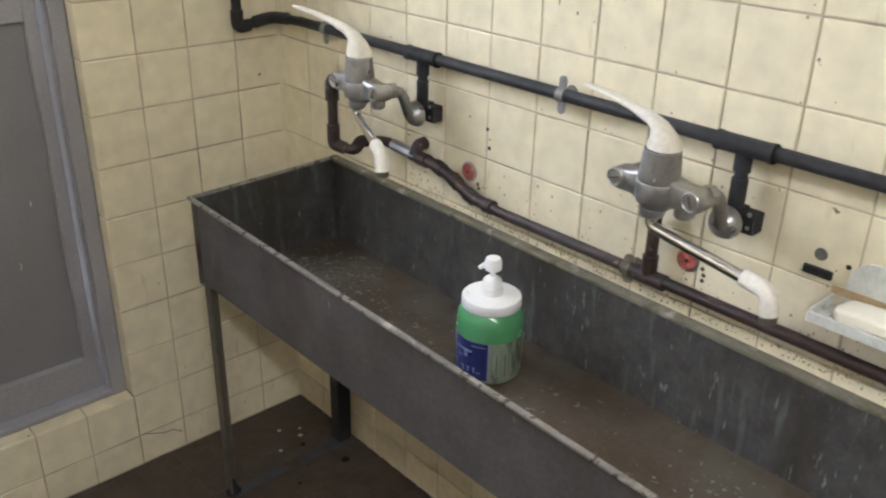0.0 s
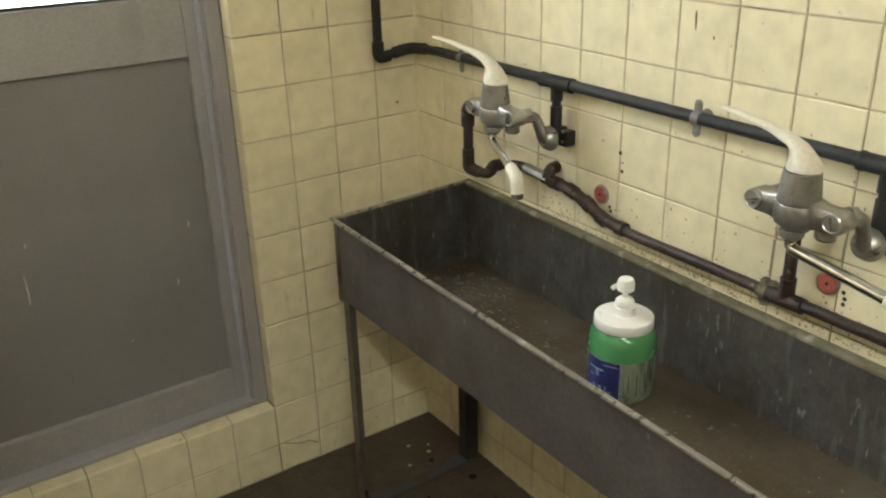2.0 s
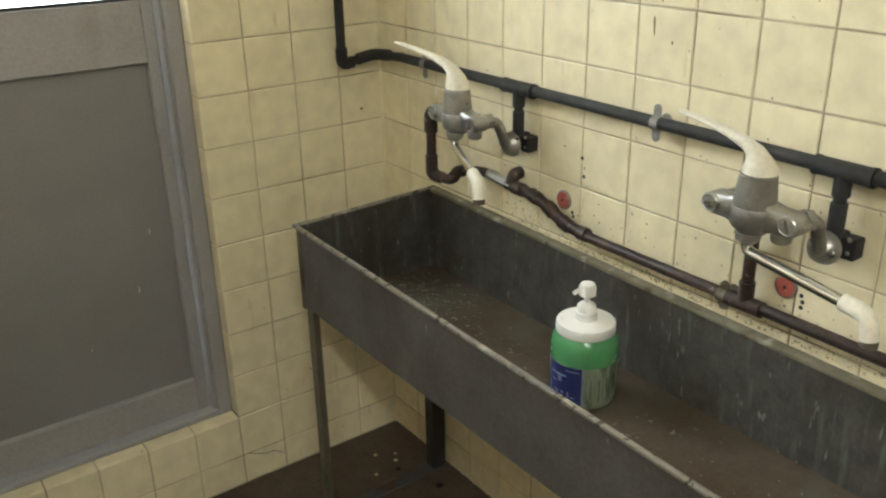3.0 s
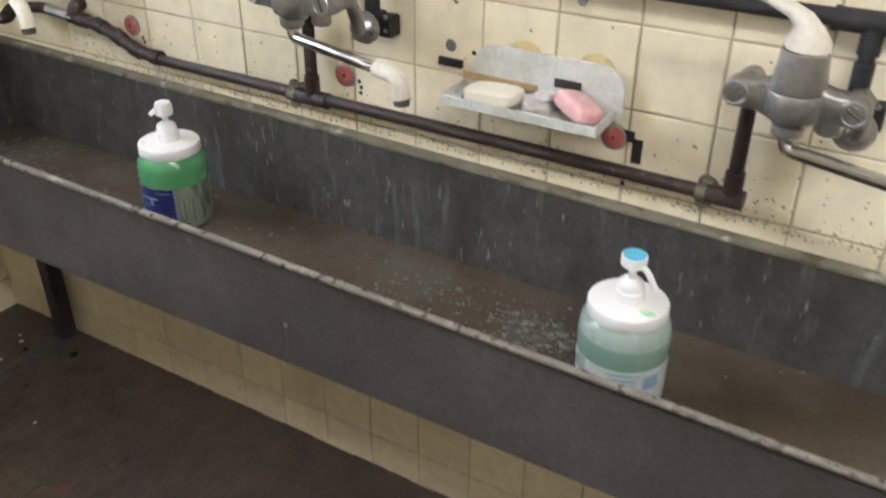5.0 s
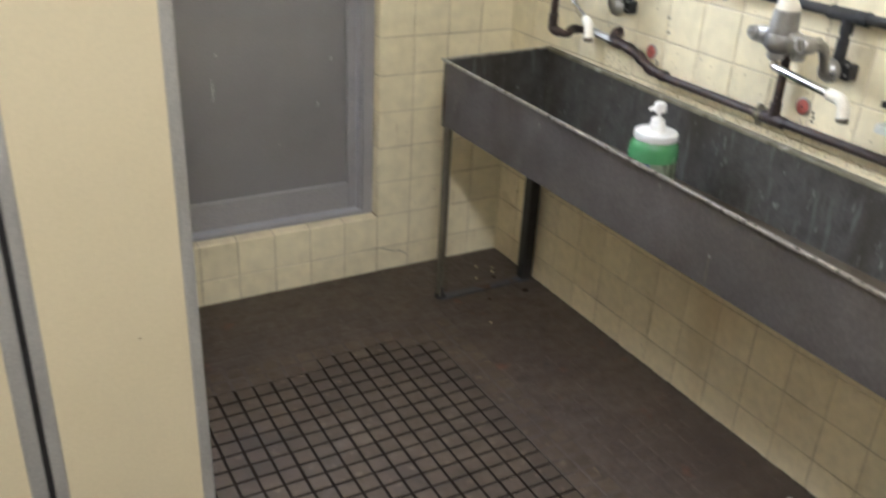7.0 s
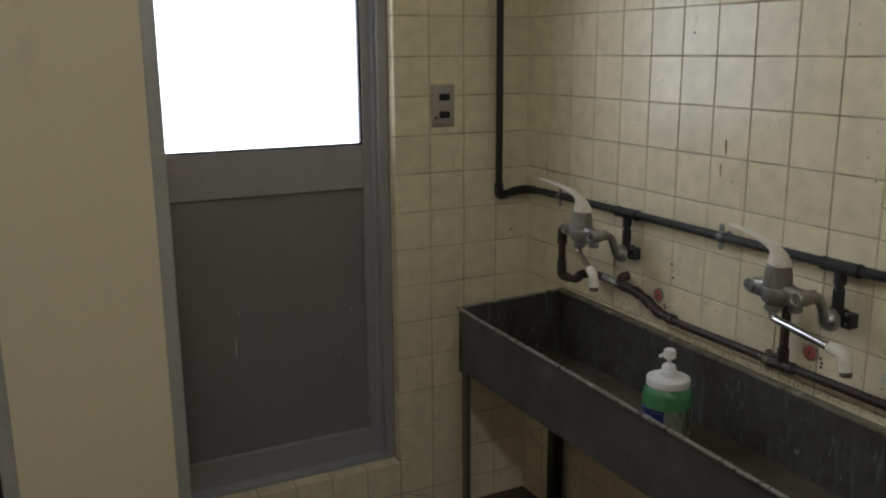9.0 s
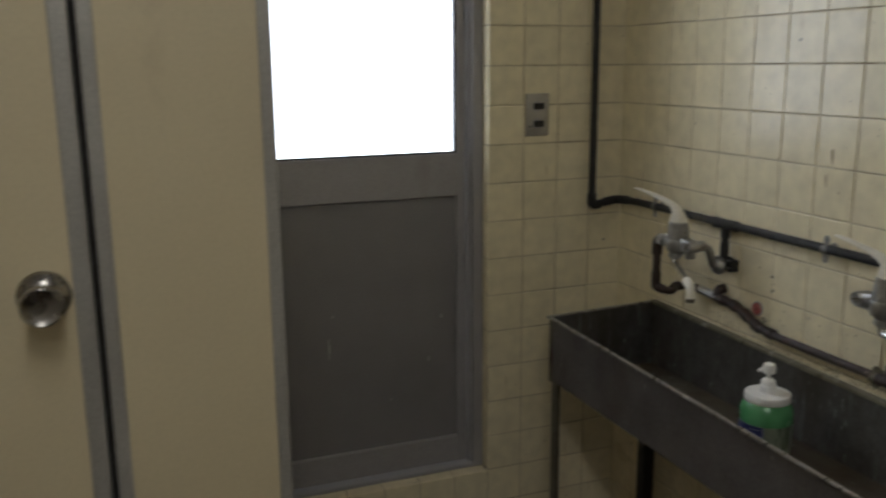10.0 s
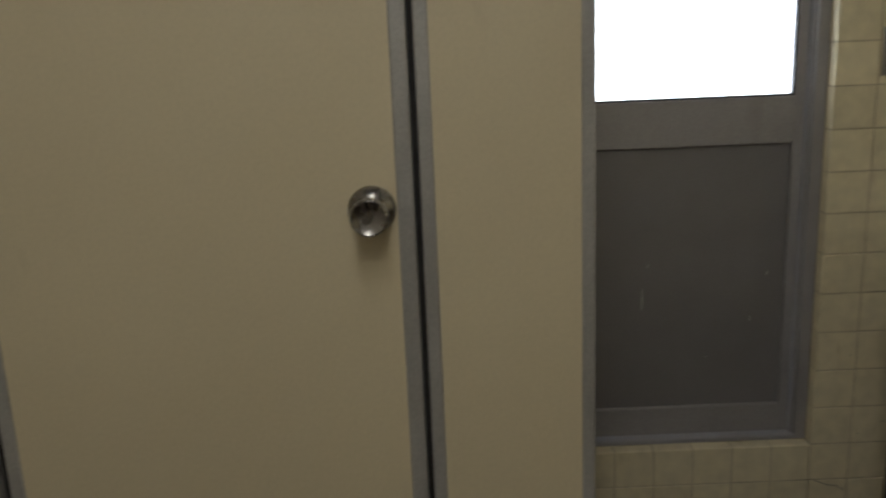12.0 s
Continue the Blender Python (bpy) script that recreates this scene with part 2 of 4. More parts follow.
LIMESCALE = surface("pale_limescale_flecks", (0.24, 0.25, 0.23), (0.13, 0.125, 0.105), 60.0, 0.7, 0.1, 0.3, 200, 0.3)
PANE = glassy("clear_pane", (1, 1, 1), 0.0, 1.1)
SKY_GLOW = glow("white_overcast_sky", (0.93, 0.96, 1.0), DAYLIGHT)
LAMP_GLOW = glow("lit_diffuser", (1.0, 0.95, 0.86), LAMP_NEAR)
# diffuser of the far lamp, added only as fill
FILL_GLOW = glow("fill_diffuser", (1.0, 0.95, 0.86), FILL_FAR)

# ---- mesh helpers ----
BASE = {}


def thing(name, at, label, category, group="", kind=""):
    ob = new(name)
    ob.location = at
    ob.empty_display_size = 0.05
    BASE[ob] = Vector(at)
    return tagged(ob, label, category, group, kind)


def part(name, bm, material, parent=None, label="", smooth=False):
    """Links a bmesh, built in the world's metres, as one mesh object under a thing or part."""
    base = BASE.get(parent, Vector((0, 0, 0)))
    bmesh.ops.translate(bm, verts=bm.verts, vec=-base)
    bmesh.ops.recalc_face_normals(bm, faces=bm.faces)
    me = bpy.data.meshes.new(name)
    bm.to_mesh(me)
    bm.free()
    me.materials.append(material)
    if smooth:
        me.polygons.foreach_set("use_smooth", [True] * len(me.polygons))
        me.set_sharp_from_angle(angle=radians(38))
    ob = new(name, me)
    BASE[ob] = base
    if parent is not None:
        ob.parent = parent
    return tagged(ob, label)


def fixed(name, bm, material, label, category):
    return tagged(part(name, bm, material), label, category, kind="structure")


def box(lo, hi, bevel=0.0, seg=2, bm=None):
    b = bmesh.new()
    bmesh.ops.create_cube(b, size=1)
    lo, hi = Vector(lo), Vector(hi)
    for v in b.verts:
        v.co = Vector([lo[k] + (v.co[k] + 0.5) * (hi[k] - lo[k]) for k in range(3)])
    if bevel:
        bmesh.ops.bevel(b, geom=b.edges[:], offset=bevel, segments=seg, affect="EDGES", profile=0.5)
    return joined(bm, b)


def joined(bm, b):
    if bm is None:
        return b
    me = bpy.data.meshes.new("tmp")
    b.to_mesh(me)
    bm.from_mesh(me)
    b.free()
    bpy.data.meshes.remove(me)
    return bm


def rings_to_mesh(rings, bm, caps=True):
    bm = bm or bmesh.new()
    made = [[bm.verts.new(p) for p in r] for r in rings]
    for r0, r1 in zip(made, made[1:]):
        k = len(r0)
        for i in range(k):
            bm.faces.new((r0[i], r0[(i + 1) % k], r1[(i + 1) % k], r1[i]))
    if caps:
        bm.faces.new(made[0][::-1])
        bm.faces.new(made[-1])
    return bm


def lathe(at, axis, profile, seg=24, bm=None, caps=True):
    """Turns a profile of (distance along the axis, radius) round an axis through a point."""
    at, axis = Vector(at), Vector(axis).normalized()
    u = axis.orthogonal().normalized()
    w = axis.cross(u)
    rings = [[at + axis * h + (u * math.cos(2 * math.pi * i / seg) + w * math.sin(2 * math.pi * i / seg)) * r for i in range(seg)] for h, r in profile]
    return rings_to_mesh(rings, bm, caps)


def rounded(points, radius, steps=5):
    """A polyline with its corners rounded off."""
    p = [Vector(q) for q in points]
    out = [p[0]]
    for a, b, c in zip(p, p[1:], p[2:]):
        d = min(radius, (a - b).length * 0.48, (c - b).length * 0.48)
        s, e = b + (a - b).normalized() * d, b + (c - b).normalized() * d
        for i in range(steps + 1):
            t = i / steps
            out.append(s * (1 - t) ** 2 + b * 2 * t * (1 - t) + e * t * t)
    return out + [p[-1]]


def tube(points, radius, bend=0.02, seg=14, bm=None, radii=None):
    pts = rounded(points, bend) if bend else [Vector(q) for q in points]
    rings, side = [], None
    for i, p in enumerate(pts):
        way = (pts[min(i + 1, len(pts) - 1)] - pts[max(i - 1, 0)]).normalized()
        side = way.orthogonal().normalized() if side is None else (side - way * side.dot(way)).normalized()
        w = way.cross(side)
        r = radii[i] if radii else radius
        rings.append([p + (side * math.cos(2 * math.pi * k / seg) + w * math.sin(2 * math.pi * k / seg)) * r for k in range(seg)])
    return rings_to_mesh(rings, bm)


def arc_sheet(centre, radius, a0, a1, z0, z1, thick=0.0006, seg=14):
    """A thin curved sheet, a label round a bottle."""
    bm = bmesh.new()
    grid = []
    for r in (radius, radius + thick):
        for z in (z0, z1):
            grid.append([bm.verts.new((centre[0] + r * math.cos(a0 + (a1 - a0) * i / seg), centre[1] + r * math.sin(a0 + (a1 - a0) * i / seg), z)) for i in range(seg + 1)])
    for i in range(seg):
        for q, s in ((0, 1), (2, 3), (0, 2), (1, 3)):
            bm.faces.new((grid[q][i], grid[q][i + 1], grid[s][i + 1], grid[s][i]))
    for i in (0, seg):
        bm.faces.new((grid[0][i], grid[1][i], grid[3][i], grid[2][i]))
    return bm


# ---- setting ----
T, Z0, TOP = 0.11, 0.19, 2.42
WEST, SOUTH = -2.45, -4.9
DOOR_L, DOOR_R, DOOR_TOP = -1.20, -0.44, 2.12
wall_east = fixed("wall_east", box((0.0025, SOUTH - 0.1, -0.02), (0.14, 0.16, TOP)), GROUT, "cream glazed tile wall above the trough sink", "wall")
bm = box((DOOR_R + 0.0025, 0.0025, -0.02), (0.0025, 0.16, TOP))
box((DOOR_L, 0.0025, -0.02), (DOOR_R, 0.16, Z0 - 0.003), bm=bm)
box((WEST - 0.1, 0.0025, -0.02), (DOOR_L, 0.16, TOP), bm=bm)
box((DOOR_L, 0.0025, DOOR_TOP), (DOOR_R, 0.16, TOP), bm=bm)
wall_north = fixed("wall_north", bm, GROUT, "cream glazed tile wall around the grey exit door", "wall")
fixed("trim", box((-0.0034, -0.0034, 0.0), (0.0024, 0.0024, TOP), 0.0012, 1), TILE, "cream filled corner joint between the tiled walls", "trim")
fixed("wall_west", box((WEST - 0.12, SOUTH, -0.02), (WEST, 0.0, TOP)), PLASTER, "plain cream painted side wall", "wall")
fixed("wall_south", box((WEST - 0.12, SOUTH - 0.12, -0.02), (0.0, SOUTH, TOP)), PLASTER, "plain cream painted back wall", "wall")
fixed("ceiling", box((WEST - 0.12, SOUTH - 0.12, TOP), (0.14, 0.16, TOP + 0.1)), CEILING, "plain off-white painted ceiling", "ceiling")
MX, MY = -0.3708, -0.3428
bm = box((WEST, SOUTH, -0.08), (0.0, 0.0, -0.0022))
floor = fixed("floor", bm, FLOOR_JOINT, "dirty brown mosaic tile floor with black joints", "floor")
# worn smooth margin along the walls and under the sink
bm = box((MX, SOUTH, -0.0022), (0.0, 0.0, -0.0004), 0.0006, 1)
box((WEST, MY, -0.0022), (MX, 0.0, -0.0004), 0.0006, 1, bm=bm)
part("smooth_margin", bm, FLOOR_FILM, floor, "smooth worn brown margin of the floor")
backdrop = fixed("backdrop", box((-2.6, 0.9, -0.4), (0.9, 0.92, 3.2)), SKY_GLOW, "blank white overcast sky outside the door", "sky")

# ---- exit door ----
FY = 0.04


def exit_door():
    d = thing("door_1", (-0.82, 0.08, Z0), "grey aluminium exit door with a bright upper pane and a dark lower panel", "door", kind="structure")
    frame_bm = box((DOOR_R - 0.032, FY, Z0), (DOOR_R, 0.15, DOOR_TOP), 0.002, 1)
    box((DOOR_L, FY, Z0), (DOOR_L + 0.032, 0.15, DOOR_TOP), 0.002, 1, bm=frame_bm)
    box((DOOR_L + 0.032, FY, DOOR_TOP - 0.035), (DOOR_R - 0.032, 0.15, DOOR_TOP), 0.002, 1, bm=frame_bm)
    box((DOOR_L + 0.032, FY, Z0), (DOOR_R - 0.032, 0.15, Z0 + 0.012), 0.002, 1, bm=frame_bm)
    box((DOOR_R - 0.040, FY + 0.012, Z0 + 0.012), (DOOR_R - 0.0325, 0.14, DOOR_TOP - 0.035), 0.001, 1, bm=frame_bm)
    part("door_frame", frame_bm, ALUMINIUM, d, "stepped grey aluminium frame")
    l, r, y0, y1 = DOOR_L + 0.036, DOOR_R - 0.044, 0.066, 0.106
    part("stile", box((r - 0.026, y0, Z0 + 0.016), (r, y1, DOOR_TOP - 0.04), 0.002, 1), ALUMINIUM, d)
    part("stile", box((l, y0, Z0 + 0.016), (l + 0.05, y1, DOOR_TOP - 0.04), 0.002, 1), ALUMINIUM, d)
    a, b = l + 0.05, r - 0.026
    part("bottom_rail", box((a, y0 + 0.001, Z0 + 0.016), (b, y1, 0.288), 0.002, 1), ALUMINIUM, d)
    part("middle_rail", box((a, y0 + 0.001, 1.032), (b, y1, 1.156), 0.002, 1), ALUMINIUM, d)
    part("top_rail", box((a, y0 + 0.001, DOOR_TOP - 0.1), (b, y1, DOOR_TOP - 0.04), 0.002, 1), ALUMINIUM, d)
    panel = part("lower_panel", box((a, 0.082, 0.288), (b, 0.096, 1.032)), DOOR_PANEL, d, "dark grey sheet panel with paint scratches")
    for x, z0, z1, w in ((-0.902, 0.578, 0.642, 0.0035), (-0.888, 0.70, 0.712, 0.0025), (-0.60, 0.535, 0.552, 0.003), (-0.558, 0.665, 0.68, 0.003), (-0.72, 0.43, 0.436, 0.003)):
        sb = bmesh.new()
        n = 6
        left, right = [], []
        for i in range(n + 1):
            t = i / n
            half = w * 0.5 * math.sin(math.pi * (0.12 + 0.8 * t))
            xx = x + 0.002 * math.sin(3 * t) + random.uniform(-0.0004, 0.0004)
            left.append(sb.verts.new((xx - half, 0.0816, z0 + (z1 - z0) * t)))
            right.append(sb.verts.new((xx + half, 0.0816, z0 + (z1 - z0) * t)))
        for i in range(n):
            sb.faces.new((left[i], right[i], right[i + 1], left[i + 1]))
        ext = bmesh.ops.extrude_face_region(sb, geom=sb.faces[:])
        for v in ext["geom"]:
            if isinstance(v, bmesh.types.BMVert):
                v.co.y += 0.0006
        part("scratch", sb, PAINT_CHIP, panel, "bright bare scratch")
    bead = box((a, y0 + 0.004, 1.156), (b, y0 + 0.012, 1.162))
    box((b - 0.006, y0 + 0.004, 1.162), (b, y0 + 0.012, DOOR_TOP - 0.1), bm=bead)
    box((a, y0 + 0.004, 1.162), (a + 0.006, y0 + 0.012, DOOR_TOP - 0.1), bm=bead)
    part("glazing_bead", bead, RUBBER, d, "thin dark glazing bead")
    pane = part("pane", box((a, 0.084, 1.156), (b, 0.089, DOOR_TOP - 0.1)), PANE, d, "bright glass pane")
    pane.visible_shadow = False


exit_door()


# ---- light switch ----
def light_switch():
    s = thing("light_switch", (-0.2895, 0.0, 1.262), "metal double switch plate with dark rockers on tiles", "switch")
    part("plate", box((-0.326, -0.0055, 1.202), (-0.253, -0.0001, 1.322), 0.002, 2), SWITCH, s, smooth=True)
    for z in (1.287, 1.237):
        part("bezel", lathe((-0.2895, -0.0054, z), (0, -1, 0), [(0, 0.016), (0.0012, 0.0155)], 20), ALUMINIUM, s)
        part("rocker", box((-0.302, -0.0105, z - 0.0095), (-0.270, -0.0066, z + 0.0085), 0.0012, 1), RUBBER, s, "dark blue-black rocker")
    part("screw", lathe((-0.312, -0.0054, 1.229), (0, -1, 0), [(0, 0.0042), (0.0015, 0.003)], 12), RUBBER, s)
    for z in (1.31, 1.214):
        part("screw", lathe((-0.2895, -0.0054, z), (0, -1, 0), [(0, 0.003), (0.001, 0.002)], 10), ALUMINIUM, s)


light_switch()

# ---- trough sink ----
SX0, SX1, SY0, SY1 = -0.347, -0.013, -0.214, -3.15
ZR, ZB = 0.727, 0.543


def trough_sink():
    s = thing("trough_sink", ((SX0 + SX1) / 2, (SY0 + SY1) / 2, 0), "long dull steel trough sink with stained sides on thin legs", "sink")
    t = 0.003
    part("front_panel", box((SX0, SY1, ZB), (SX0 + t, SY0, ZR - 0.004), 0.0008, 1), STEEL_FRONT, s, "grey scratched steel apron")
    part("back_panel", box((SX1 - t, SY1, ZB), (SX1, SY0, ZR - 0.004), 0.0008, 1), STEEL, s, "steel back with whitish streaks")
    part("end_panel", box((SX0 + t, SY0 - t, ZB), (SX1 - t, SY0, ZR - 0.004), 0.0008, 1), STEEL, s)
    part("end_panel", box((SX0 + t, SY1, ZB), (SX1 - t, SY1 + t, ZR - 0.004), 0.0008, 1), STEEL, s)
    part("basin_floor", box((SX0 + t, SY1 + t, ZB + 0.001), (SX1 - t, SY0 - t, ZB + 0.006)), SCUM, s, "stained brown basin floor")
    r = 0.0048
    part("front_rim", box((SX0 - 0.0085, SY1, ZR - 0.0075), (SX0 + 0.0015, SY0 + 0.010, ZR), 0.003, 2), RIM, s, "worn folded rim with highlights put into its colour", True)
    part("back_rim", box((SX1 - 0.008, SY1, ZR - 0.009), (SX1 + 0.0125, SY0 + 0.010, ZR), 0.003, 2), RIM_SCUM, s, "limescaled folded rim", True)
    part("end_rim", box((SX0 + 0.0015, SY0 - 0.002, ZR - 0.009), (SX1 - 0.008, SY0 + 0.010, ZR - 0.0005), 0.003, 2), RIM, s, "", True)
    part("end_rim", box((SX0 + 0.0015, SY1 - 0.002, ZR - 0.009), (SX1 - 0.008, SY1 + 0.008, ZR - 0.0005), 0.003, 2), RIM, s, "", True)
    # the rim falls a little along its length while the floor stays level
    for o in s.children:
        for v in o.data.vertices:
            high = (v.co.z + BASE[o].z - ZB) / (ZR - ZB)
            if high > 0.02:
                south = SY0 - v.co.y - BASE[o].y
                back = (v.co.x + BASE[o].x - SX0) / (SX1 - SX0)
                v.co.z += (0.009 * max(0.0, 1 - south / 1.7) * max(0.0, back) - 0.0105 * south - 0.010 * max(0.0, south - 0.8) * max(0.0, 1 - back)) * min(1.0, high)
    part("weld_seam", box((SX0 - 0.0014, -1.2295, ZB + 0.002), (SX0 + 0.0005, -1.2270, 0.604), 0.0006, 1), LEG, s, "thin vertical weld line")
    part("weld_bead", lathe((SX0, -1.2283, 0.606), (-1, 0, 0), [(0, 0.0036), (0.0020, 0.002)], 10), ZINC, s)
    for y in (SY0, SY1 + 0.03):
        part("corner_fold", box((SX0 - 0.0025, y - 0.012, ZB - 0.004), (SX0 - 0.0003, y + 0.0035, ZR - 0.012), 0.0008, 1), LEG, s, "folded sheet corner")
        front = box((SX0 + 0.005, y - 0.026, 0.008), (SX0 + 0.0085, y - 0.001, ZB), 0.0008, 1)
        box((SX0 + 0.0085, y - 0.0045, 0.008), (SX0 + 0.031, y - 0.001, ZB), 0.0008, 1, bm=front)
        part("front_leg", front, LEG, s, "thin tarnished angle leg")
        part("back_leg", box((-0.05, y - 0.036, 0.008), (-0.014, y - 0.001, ZB), 0.002, 1), BLACK_STEEL, s, "black painted back leg")
        part("foot_bar", box((SX0 + 0.01, y - 0.034, -0.0004), (-0.012, y - 0.004, 0.005), 0.0015, 1), BLUE_BAR, s, "grimy blue-black floor bar")
        part("foot", lathe((SX0 + 0.016, y - 0.012, 0.0008), (0, 0, 1), [(0, 0.019), (0.006, 0.018), (0.016, 0.009), (0.03, 0.008)], 14), BLACK_STEEL, s, "", True)

    # dried limescale flecks on the basin floor, thick at the closed end and by the pale bottle
    fleck_rng = random.Random(21)
    bm = bmesh.new()
    for cx, cy, sx, sy, count, biggest in ((-0.13, -0.33, 0.055, 0.085, 700, 0.0042), (-0.115, -1.485, 0.026, 0.05, 330, 0.0032), (-0.11, -1.33, 0.03, 0.07, 180, 0.0026), (-0.17, -0.75, 0.06, 0.25, 220, 0.0028)):
        for _ in range(count):
            fx, fy = fleck_rng.gauss(cx, sx), fleck_rng.gauss(cy, sy)
            if not (SX0 + 0.02 < fx < SX1 - 0.02 and fy < SY0 - 0.02):
                continue
            size, turn, long = biggest * fleck_rng.random() ** 2.2 + 0.0008, fleck_rng.uniform(0, 3.1), fleck_rng.uniform(1.0, 2.4)
            ring = []
            for q in range(7):
                a, r = 2 * math.pi * q / 7, size * fleck_rng.uniform(0.45, 1.1)
                u, w = r * long * math.cos(a), r * math.sin(a)
                ring.append((fx + u * math.cos(turn) - w * math.sin(turn), fy + u * math.sin(turn) + w * math.cos(turn)))
            z = ZB + 0.0062 + fleck_rng.uniform(0, 0.0003)
            rings_to_mesh([[(px, py, ZB + 0.0055) for px, py in ring], [(px, py, z) for px, py in ring]], bm)
    tagged(part("limescale", bm, LIMESCALE, s), "pale dried limescale flecks", kind="stuff")


trough_sink()


# ---- pipes ----
PX, UPZ, LOZ = -0.023, 1.009, 0.772


def clip(parent, y, z, material=ZINC, h=0.030, w=0.014):
    """A band round the pipe with a screwed ear above and below, on a stem from the wall."""
    r = 0.0114
    bm = lathe((PX, y - w / 2, z), (0, 1, 0), [(0, 0.0098), (0, r), (w, r), (w, 0.0098)], 24, caps=False)
    for sgn in (1, -1):
        ear = [(PX - 0.0012, y + w / 2 * math.cos(a), z + sgn * (h - w / 2 + w / 2 * math.sin(a))) for a in [math.pi * q / 8 for q in range(9)]]
        ear += [(PX - 0.0012, y - w / 2, z + sgn * 0.0102), (PX - 0.0012, y + w / 2, z + sgn * 0.0102)]
        joined(bm, rings_to_mesh([ear, [(px + 0.0026, py, pz) for px, py, pz in ear]], None))
        joined(bm, lathe((PX - 0.0010, y, z + sgn * (h - w / 2)), (-1, 0, 0), [(0, 0.0042), (0.0018, 0.0040), (0.0026, 0.0025)], 10))
    joined(bm, lathe((PX + 0.010, y, z), (1, 0, 0), [(0, 0.0035), (-PX - 0.0125, 0.0035), (-PX - 0.0125, 0.011), (-PX - 0.0101, 0.012)], 14))
    return part("clip", bm, material, parent, "grey metal pipe clip", True)


def supply_pipe():
    p = thing("supply_pipe", (-0.115, -0.026, 1.0), "black wrapped water pipe along the tiled wall", "pipe")
    part("riser", tube([(-0.115, -0.026, TOP), (-0.115, -0.026, 1.0)], 0.0102, 0), PIPE_BLACK, p, "", True)
    part("corner_run", tube([(-0.115, -0.026, 0.992), (-0.03, -0.026, 1.006), (PX, -0.13, 1.010)], 0.0100, 0.045), PIPE_BLACK, p, "", True)
    part("main_run", tube([(PX, -0.12, 1.010), (PX, SOUTH + 0.001, UPZ)], 0.0100, 0), PIPE_BLACK, p, "", True)
    part("elbow", tube([(-0.115, -0.026, 1.028), (-0.115, -0.026, 0.992), (-0.088, -0.026, 0.995)], 0.0132, 0.018), PIPE_BLACK, p, "", True)
    part("sleeve", tube([(-0.075, -0.026, 0.999), (-0.034, -0.029, 1.006), (PX, -0.075, 1.008)], 0.0128, 0.035), PIPE_BLACK, p, "", True)
    for y in (-0.515, -1.155, -1.798, -2.44):
        tee = tube([(PX, y - 0.042, UPZ), (PX, y + 0.042, UPZ)], 0.0128, 0)
        for e in (-0.042, 0.036):
            tube([(PX, y + e, UPZ), (PX, y + e + 0.006, UPZ)], 0.0138, 0, bm=tee)
        tube([(PX, y, UPZ), (PX, y, UPZ - 0.034)], 0.0118, 0, bm=tee)
        part("tee", tee, PIPE_BLACK, p, "", True)
        part("drop", tube([(PX, y, UPZ - 0.03), (PX, y, 0.93)], 0.0088, 0), PIPE_BLACK, p, "", True)
        collar = tube([(PX, y, 0.965), (PX, y, 0.925)], 0.0112, 0)
        part("collar", collar, PIPE_BLACK, p, "", True)
        block = box((PX - 0.010, y - 0.013, 0.895), (PX + 0.020, y + 0.010, 0.926), 0.004, 2)
        box((PX - 0.004, y - 0.033, 0.892), (-0.0012, y - 0.011, 0.922), 0.003, 2, bm=block)
        part("valve_block", block, PIPE_BLACK, p, "black valve block")
        for z in (0.902, 0.921):
            part("screw", lathe((PX - 0.0035, y - 0.024, z), (-1, 0, 0), [(0, 0.0036), (0.0016, 0.0026)], 10), CHROME, p)
    for y in (-0.215, -0.842, -1.47, -2.12):
        clip(p, y, UPZ)


